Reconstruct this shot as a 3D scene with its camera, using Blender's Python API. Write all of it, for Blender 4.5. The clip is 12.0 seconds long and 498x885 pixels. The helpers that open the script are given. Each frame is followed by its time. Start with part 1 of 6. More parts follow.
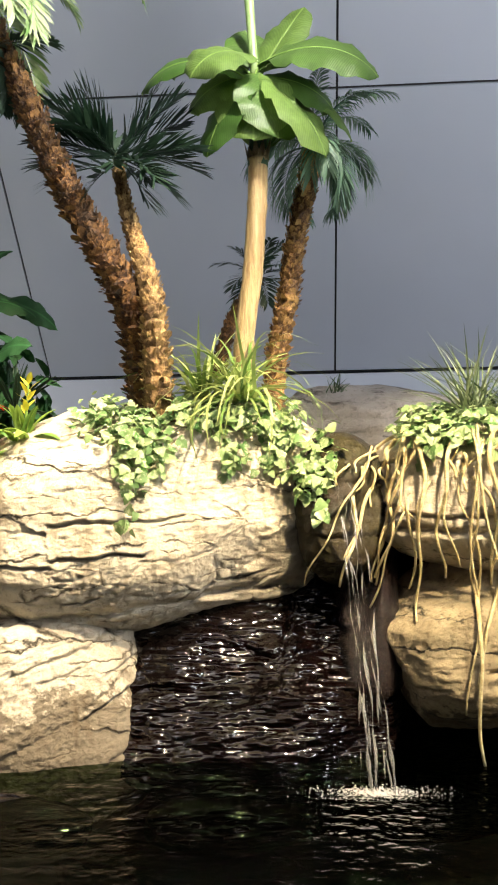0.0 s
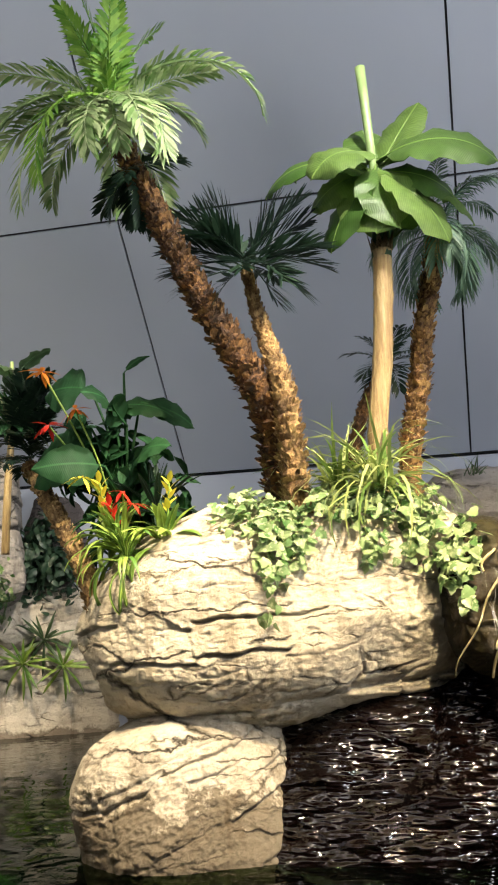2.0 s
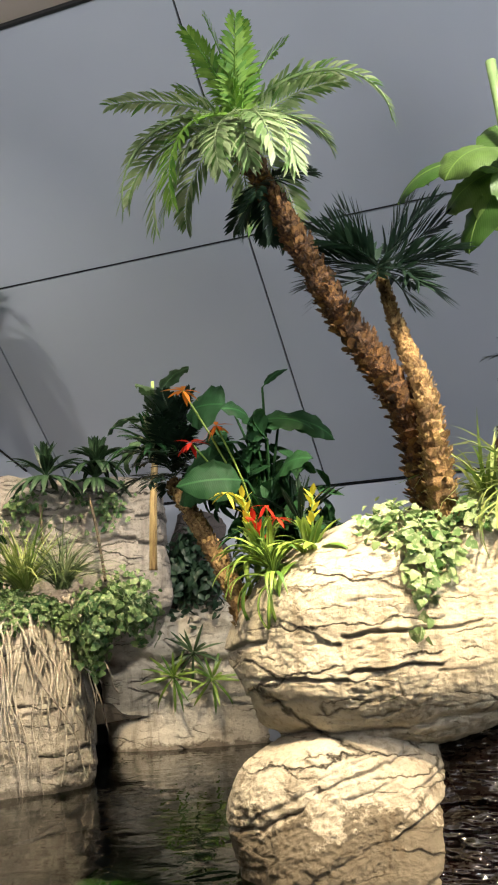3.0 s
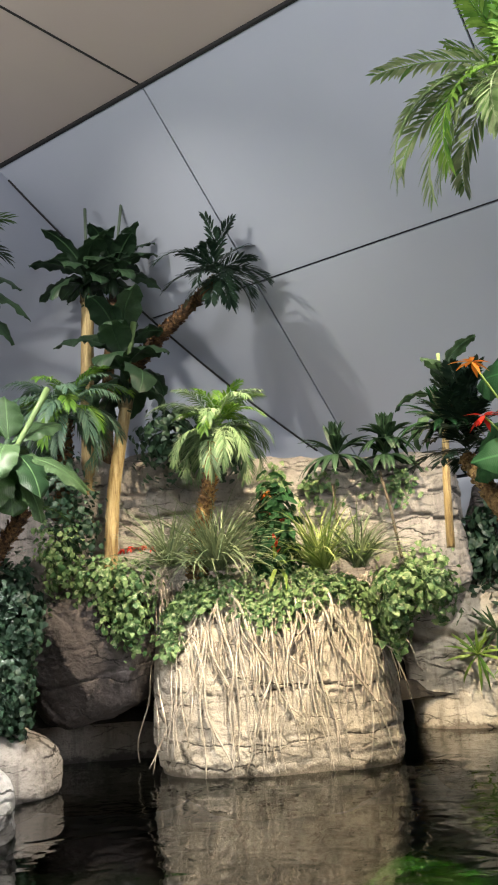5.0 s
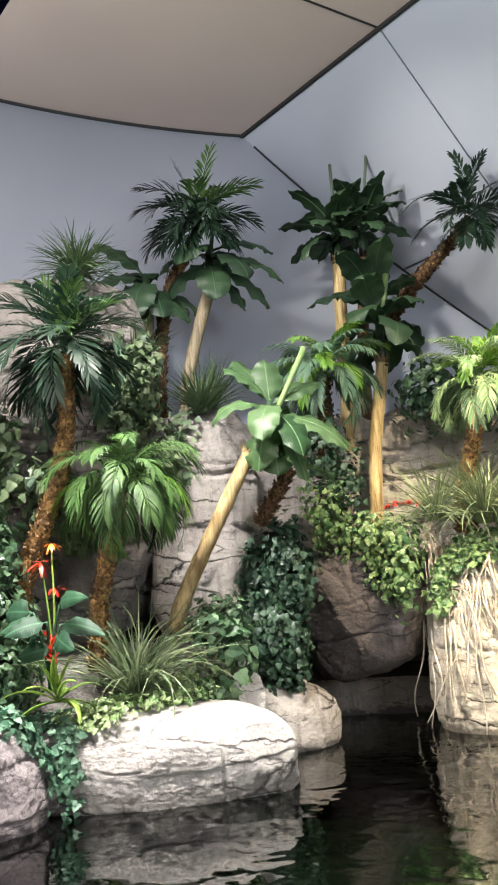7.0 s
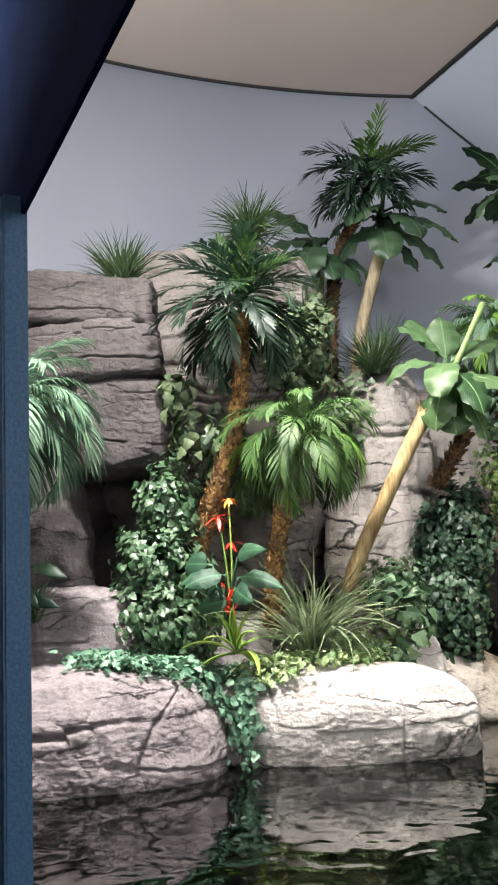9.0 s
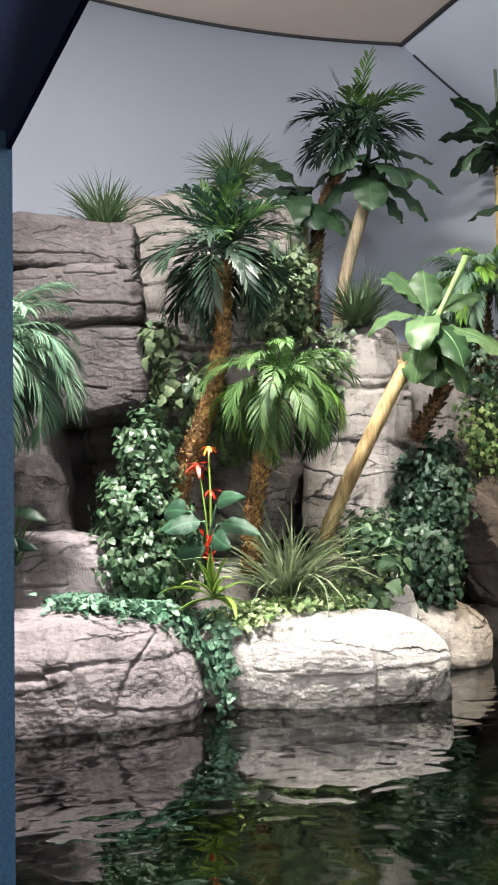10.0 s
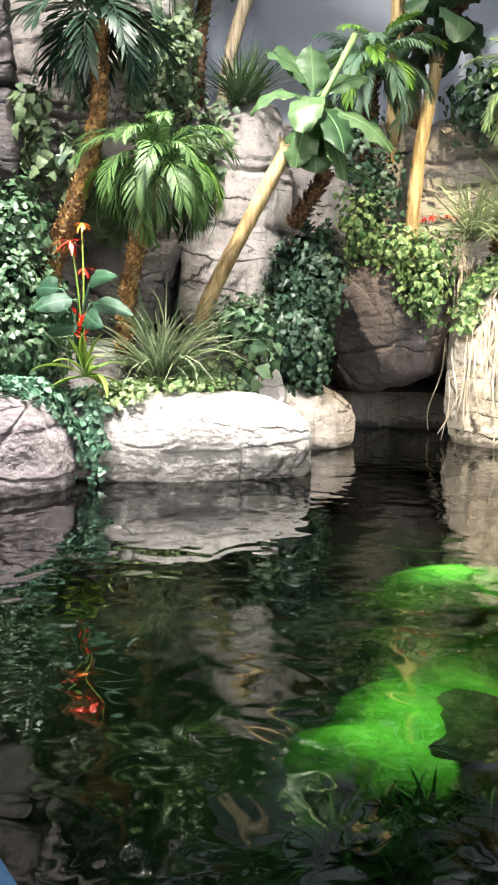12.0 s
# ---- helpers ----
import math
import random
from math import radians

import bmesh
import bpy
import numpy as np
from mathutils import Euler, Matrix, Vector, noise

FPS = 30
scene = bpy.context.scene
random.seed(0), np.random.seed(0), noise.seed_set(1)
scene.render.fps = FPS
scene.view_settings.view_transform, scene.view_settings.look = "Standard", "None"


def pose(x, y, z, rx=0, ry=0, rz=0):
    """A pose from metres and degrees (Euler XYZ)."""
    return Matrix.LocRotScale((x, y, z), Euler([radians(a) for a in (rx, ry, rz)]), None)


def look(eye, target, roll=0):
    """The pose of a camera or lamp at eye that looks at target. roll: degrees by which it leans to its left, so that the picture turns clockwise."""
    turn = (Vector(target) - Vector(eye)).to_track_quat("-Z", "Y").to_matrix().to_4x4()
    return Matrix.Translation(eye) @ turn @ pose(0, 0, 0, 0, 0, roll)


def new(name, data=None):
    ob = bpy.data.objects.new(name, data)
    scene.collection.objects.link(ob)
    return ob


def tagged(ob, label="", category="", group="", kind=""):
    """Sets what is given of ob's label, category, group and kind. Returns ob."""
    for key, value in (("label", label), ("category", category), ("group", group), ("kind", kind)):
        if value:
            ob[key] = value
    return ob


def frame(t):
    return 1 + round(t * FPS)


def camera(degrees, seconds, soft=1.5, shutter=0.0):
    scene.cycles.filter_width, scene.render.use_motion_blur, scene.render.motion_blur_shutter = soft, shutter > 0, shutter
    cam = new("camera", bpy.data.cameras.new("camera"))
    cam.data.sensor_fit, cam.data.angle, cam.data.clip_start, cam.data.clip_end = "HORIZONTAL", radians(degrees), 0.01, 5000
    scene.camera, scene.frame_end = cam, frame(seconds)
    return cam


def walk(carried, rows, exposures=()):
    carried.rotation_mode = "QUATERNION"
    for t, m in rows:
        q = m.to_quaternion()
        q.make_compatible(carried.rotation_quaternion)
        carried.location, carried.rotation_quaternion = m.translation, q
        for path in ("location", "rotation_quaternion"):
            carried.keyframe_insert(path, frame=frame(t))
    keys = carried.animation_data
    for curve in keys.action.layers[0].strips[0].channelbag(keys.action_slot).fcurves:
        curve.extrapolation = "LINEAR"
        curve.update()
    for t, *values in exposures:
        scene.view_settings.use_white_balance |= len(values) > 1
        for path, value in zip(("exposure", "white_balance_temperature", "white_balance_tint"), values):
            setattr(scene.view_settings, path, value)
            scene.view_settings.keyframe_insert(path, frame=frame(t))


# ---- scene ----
from mathutils.bvhtree import BVHTree

# ---------------------------------------------------------------- camera
cam = camera(30.45, 12.0, soft=2.0)
PATH = [
    (0.0, 0.000, 0.000, 1.142, 3.67, 4.40, 0.85),
    (0.5, 0.010, 0.000, 1.160, 3.75, 9.18, 1.31),
    (1.0, 0.002, 0.000, 1.165, 4.02, 11.26, 1.71),
    (1.5, -0.010, -0.020, 1.150, 7.64, 11.05, 2.27),
    (2.0, -0.023, -0.022, 1.151, 12.19, 10.21, 2.57),
    (2.5, -0.041, -0.015, 1.164, 16.78, 10.52, 3.02),
    (3.0, -0.062, -0.005, 1.175, 20.92, 11.23, 3.26),
    (3.5, -0.094, 0.006, 1.172, 25.78, 11.25, 3.44),
    (3.7, -0.100, 0.010, 1.174, 27.78, 11.26, 3.59),
    (5.3, -0.116, 0.071, 1.243, 41.54, 10.17, 3.44),
    (5.5, -0.118, 0.078, 1.243, 43.17, 9.97, 3.48),
    (6.0, -0.130, 0.090, 1.240, 47.04, 9.55, 3.54),
    (6.5, -0.146, 0.096, 1.236, 51.06, 9.03, 3.79),
    (7.0, -0.162, 0.112, 1.225, 55.70, 8.93, 4.06),
    (7.5, -0.172, 0.134, 1.198, 59.87, 9.12, 4.21),
    (7.7, -0.180, 0.136, 1.186, 61.29, 9.13, 4.10),
    (9.3, -0.340, 0.050, 1.012, 65.74, 8.72, 2.34),
    (9.5, -0.334, 0.050, 1.009, 65.47, 8.22, 2.01),
    (10.0, -0.308, 0.042, 1.002, 64.04, 5.86, 1.76),
    (10.5, -0.273, 0.038, 0.993, 63.19, 3.18, 1.42),
    (11.0, -0.228, 0.040, 0.982, 61.50, 0.02, 1.14),
    (11.5, -0.190, 0.052, 0.973, 58.44, -3.84, 0.57),
    (12.0, -0.175, 0.068, 0.964, 57.03, -7.42, -0.16),
]
walk(cam, [(t, pose(x, y, z, 90 + pitch, roll, yaw)) for t, x, y, z, yaw, pitch, roll in PATH],
     exposures=[(0.0, -0.12), (0.5, -0.30), (2.5, -0.32), (3.5, -0.38), (5.5, 0.20), (7.5, 0.42), (9.5, 0.44), (10.5, 0.58), (11.5, 0.80), (12.0, 0.86)])

# ---------------------------------------------------------------- light
world = bpy.data.worlds.new("hall_air")
world.use_nodes = True
world.node_tree.nodes["Background"].inputs["Color"].default_value = (0.75, 0.8, 1.0, 1)
world.node_tree.nodes["Background"].inputs["Strength"].default_value = 0.004
scene.world = world


def spot(eye, target, watts, cone, colour, radius=0.08, blend=1.0):
    """A spotlight near the ceiling, lower down, or under the water."""
    d = bpy.data.lights.new("spot_lamp", "SPOT")
    d.energy, d.spot_size, d.spot_blend, d.color, d.shadow_soft_size = watts, radians(cone), blend, colour, radius
    o = new("spot_lamp", d)
    o.matrix_world = look(eye, target)
    return o


def soft_panel(eye, target, watts, size, colour):
    """A large unseen area lamp, added to brighten walls and ceiling."""
    d = bpy.data.lights.new("fill_panel", "AREA")
    d.energy, d.size, d.color = watts, size, colour
    o = new("fill_panel", d)
    o.matrix_world = look(eye, target)
    return o


WARM, WHITE, COOL = (1.0, 0.80, 0.53), (1.0, 0.93, 0.82), (1.0, 0.96, 0.93)
spot((1.7, 1.7, 5.5), (-0.75, 4.5, 1.05), 5200, 42, WARM)
spot((1.1, 2.9, 5.7), (-1.0, 4.7, 3.3), 2500, 54, WHITE)
spot((-1.6, 2.4, 5.7), (-1.65, 4.3, 0.7), 2600, 26, WARM)
# unseen spot well below the ceiling, added to brighten the rock under the ledge
spot((1.6, 0.7, 4.7), (1.05, 4.4, 0.95), 3600, 46, WARM)
spot((-2.6, 4.2, 5.7), (-4.9, 6.5, 1.1), 4000, 56, WARM)
spot((-4.7, 2.8, 5.8), (-5.3, 3.5, 0.6), 2100, 44, WHITE)
spot((-3.9, 1.4, 5.7), (-6.1, 3.1, 1.8), 2200, 70, COOL)
spot((-4.3, 0.9, 5.7), (-5.4, 1.3, 0.4), 2400, 46, COOL)
spot((-5.4, 2.6, 5.6), (-5.6, 6.8, 3.2), 680, 70, WHITE)
# unseen green lamps just under the surface, added to brighten the algae
for eye, target, watts in (((-2.70, 2.40, -0.06), (-2.70, 2.45, -0.6), 32), ((-3.5, 3.5, -0.06), (-3.5, 3.55, -0.6), 20), ((-3.2, 5.4, -0.06), (-3.2, 5.45, -0.6), 18)):
    spot(eye, target, watts, 150, (0.48, 1.0, 0.40), 0.05, 0.9)
# unseen fill panels, added to lift the walls, the ceiling and the planting
soft_panel((1.0, -2.5, 4.6), (-2.5, 6.0, 2.8), 14, 3.0, (0.93, 0.95, 1.0))
soft_panel((-3.6, -1.4, 3.0), (-4.0, 0.6, 6.0), 300, 2.0, (1.0, 0.95, 0.9))
soft_panel((5.6, 2.2, 2.6), (0.8, 8.6, 2.2), 390, 2.0, (0.95, 0.96, 1.0))
soft_panel((2.8, 0.6, 5.8), (1.6, 7.0, 2.8), 112, 2.0, (0.95, 0.96, 1.0))
soft_panel((0.0, 1.6, 5.9), (-0.4, 7.6, 3.6), 42, 2.0, (0.95, 0.96, 1.0))
soft_panel((-2.6, 0.4, 5.8), (-3.8, 7.0, 2.8), 33, 2.0, (0.95, 0.96, 1.0))
soft_panel((-3.6, 0.9, 5.9), (-8.0, 3.4, 4.4), 60, 2.0, (0.97, 0.97, 1.0))

# ---------------------------------------------------------------- materials


class Nodes:
    """Short hand for a node material."""

    def __init__(self, name, rough=0.6, metal=0.0):
        self.m = bpy.data.materials.new(name)
        self.m.use_nodes = True
        self.t = self.m.node_tree
        self.b = self.t.nodes["Principled BSDF"]
        self.b.inputs["Roughness"].default_value = rough
        self.b.inputs["Metallic"].default_value = metal
        self.co = self.t.nodes.new("ShaderNodeNewGeometry").outputs["Position"]

    def add(self, kind, **inputs):
        n = self.t.nodes.new(kind)
        for k, v in inputs.items():
            k = k.replace("_", " ")
            if isinstance(v, bpy.types.NodeSocket):
                self.t.links.new(v, n.inputs[k])
            else:
                n.inputs[k].default_value = v
        return n

    def noise(self, scale, detail=5.0, rough=0.6, stretch=(1, 1, 1), co=None):
        mp = self.add("ShaderNodeMapping", Vector=co or self.co, Scale=stretch)
        return self.add("ShaderNodeTexNoise", Vector=mp.outputs[0], Scale=scale, Detail=detail, Roughness=rough).outputs["Fac"]

    def ramp(self, fac, *stops):
        n = self.t.nodes.new("ShaderNodeValToRGB")
        els = n.color_ramp.elements
        while len(els) < len(stops):
            els.new(0.5)
        for e, (pos, col) in zip(els, stops):
            e.position = pos
            e.color = (*col, 1) if len(col) == 3 else col
        self.t.links.new(fac, n.inputs["Fac"])
        return n.outputs["Color"]

    def mix(self, fac, a, b, mode="MIX"):
        n = self.t.nodes.new("ShaderNodeMix")
        n.data_type, n.blend_type = "RGBA", mode
        for k, v in ((0, fac), (6, a), (7, b)):
            if isinstance(v, bpy.types.NodeSocket):
                self.t.links.new(v, n.inputs[k])
            else:
                n.inputs[k].default_value = v if k == 0 else (*v, 1)
        return n.outputs[2]

    def colour(self, socket):
        self.t.links.new(socket, self.b.inputs["Base Color"])

    def rough(self, fac, lo, hi):
        n = self.add("ShaderNodeMapRange", Value=fac, To_Min=lo, To_Max=hi)
        self.t.links.new(n.outputs[0], self.b.inputs["Roughness"])

    def bump(self, *layers):
        last = None
        for height, strength, dist in layers:
            n = self.add("ShaderNodeBump", Height=height, Strength=abs(strength), Distance=dist)
            n.invert = strength < 0
            if last:
                self.t.links.new(last, n.inputs["Normal"])
            last = n.outputs[0]
        self.t.links.new(last, self.b.inputs["Normal"])
        return last


def rock_material(name, light, mid, dark, stain, wet=False, film=0.0, line=True, band_top=0.16, relief=1.0):
    """Cast concrete rock: broad mottling, run-down stains, pits and grit; a wet band at the waterline, on pale rock
    also undercut shade.
    """
    n = Nodes(name, 0.85)
    big = n.noise(1.3, 4, 0.55)
    fine = n.noise(21, 8, 0.7)
    flat = n.noise(4.5, 6, 0.65, (0.8, 0.8, 1.5))
    grit = n.noise(75, 6, 0.75)
    col = n.ramp(big, (0.32, mid), (0.66, light))
    col = n.mix(n.ramp(flat, (0.48, (0, 0, 0)), (0.74, (0.6, 0.6, 0.6))), col, dark)
    col = n.mix(n.ramp(fine, (0.32, (0.7, 0.7, 0.7)), (0.46, (0, 0, 0))), col, dark)
    col = n.mix(n.ramp(grit, (0.32, (0.5, 0.5, 0.5)), (0.44, (0, 0, 0))), col, dark)
    streak = n.noise(3.6, 6, 0.65, (2.4, 2.4, 0.22))
    col = n.mix(n.ramp(streak, (0.52, (0, 0, 0)), (0.74, (0.75, 0.75, 0.75))), col, stain)
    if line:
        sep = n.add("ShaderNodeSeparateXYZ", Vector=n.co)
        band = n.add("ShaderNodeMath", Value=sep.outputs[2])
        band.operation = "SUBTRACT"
        n.t.links.new(n.add("ShaderNodeMapRange", Value=n.noise(5, 5, 0.7), To_Min=-0.10, To_Max=band_top).outputs[0], band.inputs[1])
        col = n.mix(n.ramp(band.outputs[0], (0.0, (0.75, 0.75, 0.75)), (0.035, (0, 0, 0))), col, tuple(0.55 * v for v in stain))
    seams = []
    for scale, share, width in ((2.3, 0.49, 0.022), (6.0, 0.51, 0.032)):
        wob = n.add("ShaderNodeVectorMath")
        wob.operation = "MULTIPLY_ADD"
        n.t.links.new(n.add("ShaderNodeTexNoise", Vector=n.co, Scale=scale * 1.7, Detail=5.0, Roughness=0.62).outputs["Color"], wob.inputs[0])
        wob.inputs[1].default_value = (0.55 / scale, 0.55 / scale, 0.42 / scale)
        n.t.links.new(n.co, wob.inputs[2])
        mp = n.add("ShaderNodeMapping", Vector=wob.outputs[0], Scale=(0.27, 0.27, 1.35), Rotation=(0.05, 0.06, 0.4))
        cell = n.add("ShaderNodeTexVoronoi", Vector=mp.outputs[0], Scale=scale)
        cell.feature = "DISTANCE_TO_EDGE"
        near = n.ramp(cell.outputs["Distance"], (0.0, (1, 1, 1)), (width, (0, 0, 0)))
        some = n.ramp(n.noise(scale * 0.55, 3, 0.6), (share, (0, 0, 0)), (share + 0.06, (1, 1, 1)))
        seams.append(n.mix(1.0, near, some, "MULTIPLY"))
    if not wet:
        col = n.mix(seams[0], col, tuple(0.28 * v for v in dark))
        col = n.mix(seams[1], col, tuple(0.6 * v for v in dark))
    n.colour(col)
    n.rough(fine, 0.1 if wet else 0.72, 0.35 if wet else 0.95)
    chips = n.noise(11, 7, 0.72, (0.55, 0.55, 1.9))
    layers = [(flat, 0.35, 0.04), (seams[0], -1.0, 0.05), (seams[1], -0.7, 0.02), (chips, 0.55 * relief, 0.035), (fine, 0.75 * relief, 0.03), (grit, 0.7, 0.014)]
    if film:
        n.b.inputs["Roughness"].default_value = 0.09
        for link in list(n.b.inputs["Roughness"].links):
            n.t.links.remove(link)
        n.b.inputs["Specular IOR Level"].default_value = 0.8
        layers = [(n.noise(2.6, 1, 0.5), film, 0.28), (n.noise(7, 1, 0.5, (0.6, 1, 2.2)), film, 0.09), (n.noise(19, 1, 0.5, (0.55, 1, 1.9)), film * 0.8, 0.04)]
    n.bump(*layers)
    return n.m


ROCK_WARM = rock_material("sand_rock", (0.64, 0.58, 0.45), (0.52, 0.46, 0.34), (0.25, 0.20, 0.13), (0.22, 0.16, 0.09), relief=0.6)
ROCK_TAN = rock_material("stained_tan_rock", (0.54, 0.49, 0.39), (0.42, 0.37, 0.285), (0.16, 0.125, 0.075), (0.12, 0.08, 0.035), band_top=0.62, relief=0.75)
ROCK_BROWN = rock_material("stained_brown_rock", (0.44, 0.36, 0.22), (0.30, 0.235, 0.135), (0.07, 0.06, 0.03), (0.07, 0.045, 0.02), band_top=0.5)
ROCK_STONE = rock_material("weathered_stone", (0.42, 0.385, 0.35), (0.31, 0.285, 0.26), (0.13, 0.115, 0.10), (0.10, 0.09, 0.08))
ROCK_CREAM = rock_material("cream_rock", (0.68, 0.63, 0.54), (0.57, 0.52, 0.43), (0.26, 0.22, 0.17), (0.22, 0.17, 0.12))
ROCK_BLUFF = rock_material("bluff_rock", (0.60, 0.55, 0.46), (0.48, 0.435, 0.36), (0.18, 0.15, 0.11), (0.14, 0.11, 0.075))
# taller waterline band: wet stain plus the undercut's shade put into the colour
ROCK_PALE = rock_material("pale_rock", (0.62, 0.59, 0.56), (0.50, 0.47, 0.44), (0.24, 0.22, 0.20), (0.2, 0.18, 0.16), band_top=0.26)
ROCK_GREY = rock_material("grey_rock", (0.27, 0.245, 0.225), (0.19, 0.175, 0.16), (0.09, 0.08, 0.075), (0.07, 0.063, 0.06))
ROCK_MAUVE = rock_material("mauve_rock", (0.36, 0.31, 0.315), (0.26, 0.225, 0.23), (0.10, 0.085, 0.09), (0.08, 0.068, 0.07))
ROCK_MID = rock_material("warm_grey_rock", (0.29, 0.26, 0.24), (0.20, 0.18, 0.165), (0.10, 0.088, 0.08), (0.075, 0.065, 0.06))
ROCK_ASH = rock_material("ash_grey_rock", (0.35, 0.32, 0.30), (0.26, 0.235, 0.22), (0.11, 0.098, 0.09), (0.085, 0.075, 0.068))
# the cliff's own dark tone; recess and cave shade is put into it too
ROCK_CLIFF = rock_material("weathered_shaded_cliff_rock", (0.125, 0.108, 0.107), (0.070, 0.060, 0.059), (0.035, 0.03, 0.032), (0.022, 0.019, 0.02))
# wet rock; the near-black bases also hold the shade under the slab
ROCK_WET_SHADED = rock_material("wet_rock", (0.02, 0.012, 0.010), (0.012, 0.007, 0.006), (0.006, 0.004, 0.003), (0.03, 0.009, 0.006), wet=True, line=False)
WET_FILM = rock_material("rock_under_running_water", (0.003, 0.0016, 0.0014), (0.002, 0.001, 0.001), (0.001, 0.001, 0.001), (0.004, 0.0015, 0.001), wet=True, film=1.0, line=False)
ROCK_MOSS = rock_material("mossy_rock", (0.06, 0.055, 0.018), (0.028, 0.020, 0.010), (0.012, 0.008, 0.005), (0.03, 0.013, 0.006), wet=True, line=False)


def wall_material(name, base, vary):
    n = Nodes(name, 0.7)
    n.colour(n.mix(n.ramp(n.noise(0.45, 3, 0.5), (0.35, (0, 0, 0)), (0.7, (1, 1, 1))), base, vary))
    fine = n.noise(40, 3, 0.5)
    n.rough(fine, 0.62, 0.8)
    n.bump((n.noise(0.9, 2, 0.4), 0.12, 0.05), (fine, 0.08, 0.002))
    return n.m


WALL = wall_material("blue_grey_panel", (0.40, 0.437, 0.515), (0.35, 0.386, 0.458))
CEILING = wall_material("beige_panel", (0.52, 0.45, 0.415), (0.455, 0.39, 0.36))
DARK_JOINT = wall_material("black_joint", (0.012, 0.012, 0.014), (0.02, 0.02, 0.022))
BLUE = Nodes("blue_paint", 0.5)
BLUE.colour(BLUE.mix(BLUE.ramp(BLUE.noise(60, 3, 0.6), (0.35, (0, 0, 0)), (0.65, (1, 1, 1))), (0.025, 0.10, 0.23), (0.045, 0.15, 0.32)))
BLUE.bump((BLUE.noise(160, 2, 0.5), 0.25, 0.002))
BLUE = BLUE.m
TEAL_EDGE = Nodes("teal_blue_edge_paint", 0.6)
TEAL_EDGE.colour(TEAL_EDGE.mix(TEAL_EDGE.ramp(TEAL_EDGE.noise(120, 4, 0.7), (0.35, (0, 0, 0)), (0.65, (1, 1, 1))), (0.013, 0.058, 0.125), (0.032, 0.11, 0.20)))
TEAL_EDGE.bump((TEAL_EDGE.noise(160, 2, 0.5), 0.4, 0.003))
TEAL_EDGE = TEAL_EDGE.m
DARK_BLUE = Nodes("dark_blue_paint", 0.5)
DARK_BLUE.colour(DARK_BLUE.mix(DARK_BLUE.ramp(DARK_BLUE.noise(9, 3, 0.6), (0.35, (0, 0, 0)), (0.65, (1, 1, 1))), (0.003, 0.010, 0.040), (0.005, 0.016, 0.058)))
DARK_BLUE.b.inputs["Roughness"].default_value = 0.95
DARK_BLUE.b.inputs["Specular IOR Level"].default_value = 0.04
DARK_BLUE = DARK_BLUE.m


def leaf_material(name, a, b, rough=0.4, vein=0.0, back=0.25, ribs=0.0):
    """Leaf with a colour of its own for every leaf, and light through the blade."""
    n = Nodes(name, rough)
    rnd = n.t.nodes.new("ShaderNodeNewGeometry").outputs["Random Per Island"]
    obj = n.t.nodes.new("ShaderNodeObjectInfo").outputs["Random"]
    r = n.add("ShaderNodeMath", **{"Value": rnd})
    n.t.links.new(obj, r.inputs[1])
    r.operation = "ADD"
    half = n.add("ShaderNodeMath", Value=r.outputs[0])
    half.operation = "FRACT"
    col = n.ramp(half.outputs[0], (0.0, a), (0.8, b))
    col = n.mix(n.ramp(n.noise(14, 4, 0.6), (0.4, (0, 0, 0)), (0.75, (0.5, 0.5, 0.5))), col, tuple(0.5 * v for v in a))
    if vein:
        col = n.mix(n.ramp(n.noise(30, 3, 0.7), (0.52, (0, 0, 0)), (0.62, (vein, vein, vein))), col, (0.5, 0.55, 0.33))
    relief = [(n.noise(45, 3, 0.5), 0.2, 0.004)]
    if ribs:
        sep = n.add("ShaderNodeSeparateXYZ", Vector=n.t.nodes.new("ShaderNodeTexCoord").outputs["Object"])
        side = n.add("ShaderNodeMath", Value=sep.outputs[1])
        side.operation = "ABSOLUTE"
        slant = n.add("ShaderNodeMath", Value=side.outputs[0])
        slant.operation = "MULTIPLY_ADD"
        slant.inputs[1].default_value = -0.45
        n.t.links.new(sep.outputs[0], slant.inputs[2])
        rib = n.add("ShaderNodeMath", Value=slant.outputs[0])
        rib.operation = "MULTIPLY"
        rib.inputs[1].default_value = 620.0
        wave = n.add("ShaderNodeMath", Value=rib.outputs[0])
        wave.operation = "SINE"
        half = n.add("ShaderNodeMapRange", Value=wave.outputs[0], From_Min=-1.0, From_Max=1.0)
        col = n.mix(n.ramp(half.outputs[0], (0.0, (0, 0, 0)), (1.0, (ribs, ribs, ribs))), col, tuple(0.55 * v for v in a))
        col = n.mix(n.ramp(side.outputs[0], (0.003, (0.75, 0.75, 0.75)), (0.008, (0, 0, 0))), col, tuple(min(1, 1.5 * v) for v in b))
        relief.append((half.outputs[0], 0.35, 0.002))
    n.colour(col)
    n.bump(*relief)
    tr = n.add("ShaderNodeBsdfTranslucent", Color=col)
    mx = n.add("ShaderNodeMixShader", Fac=back)
    n.t.links.new(n.b.outputs[0], mx.inputs[1])
    n.t.links.new(tr.outputs[0], mx.inputs[2])
    n.t.links.new(mx.outputs[0], n.t.nodes["Material Output"].inputs[0])
    return n.m


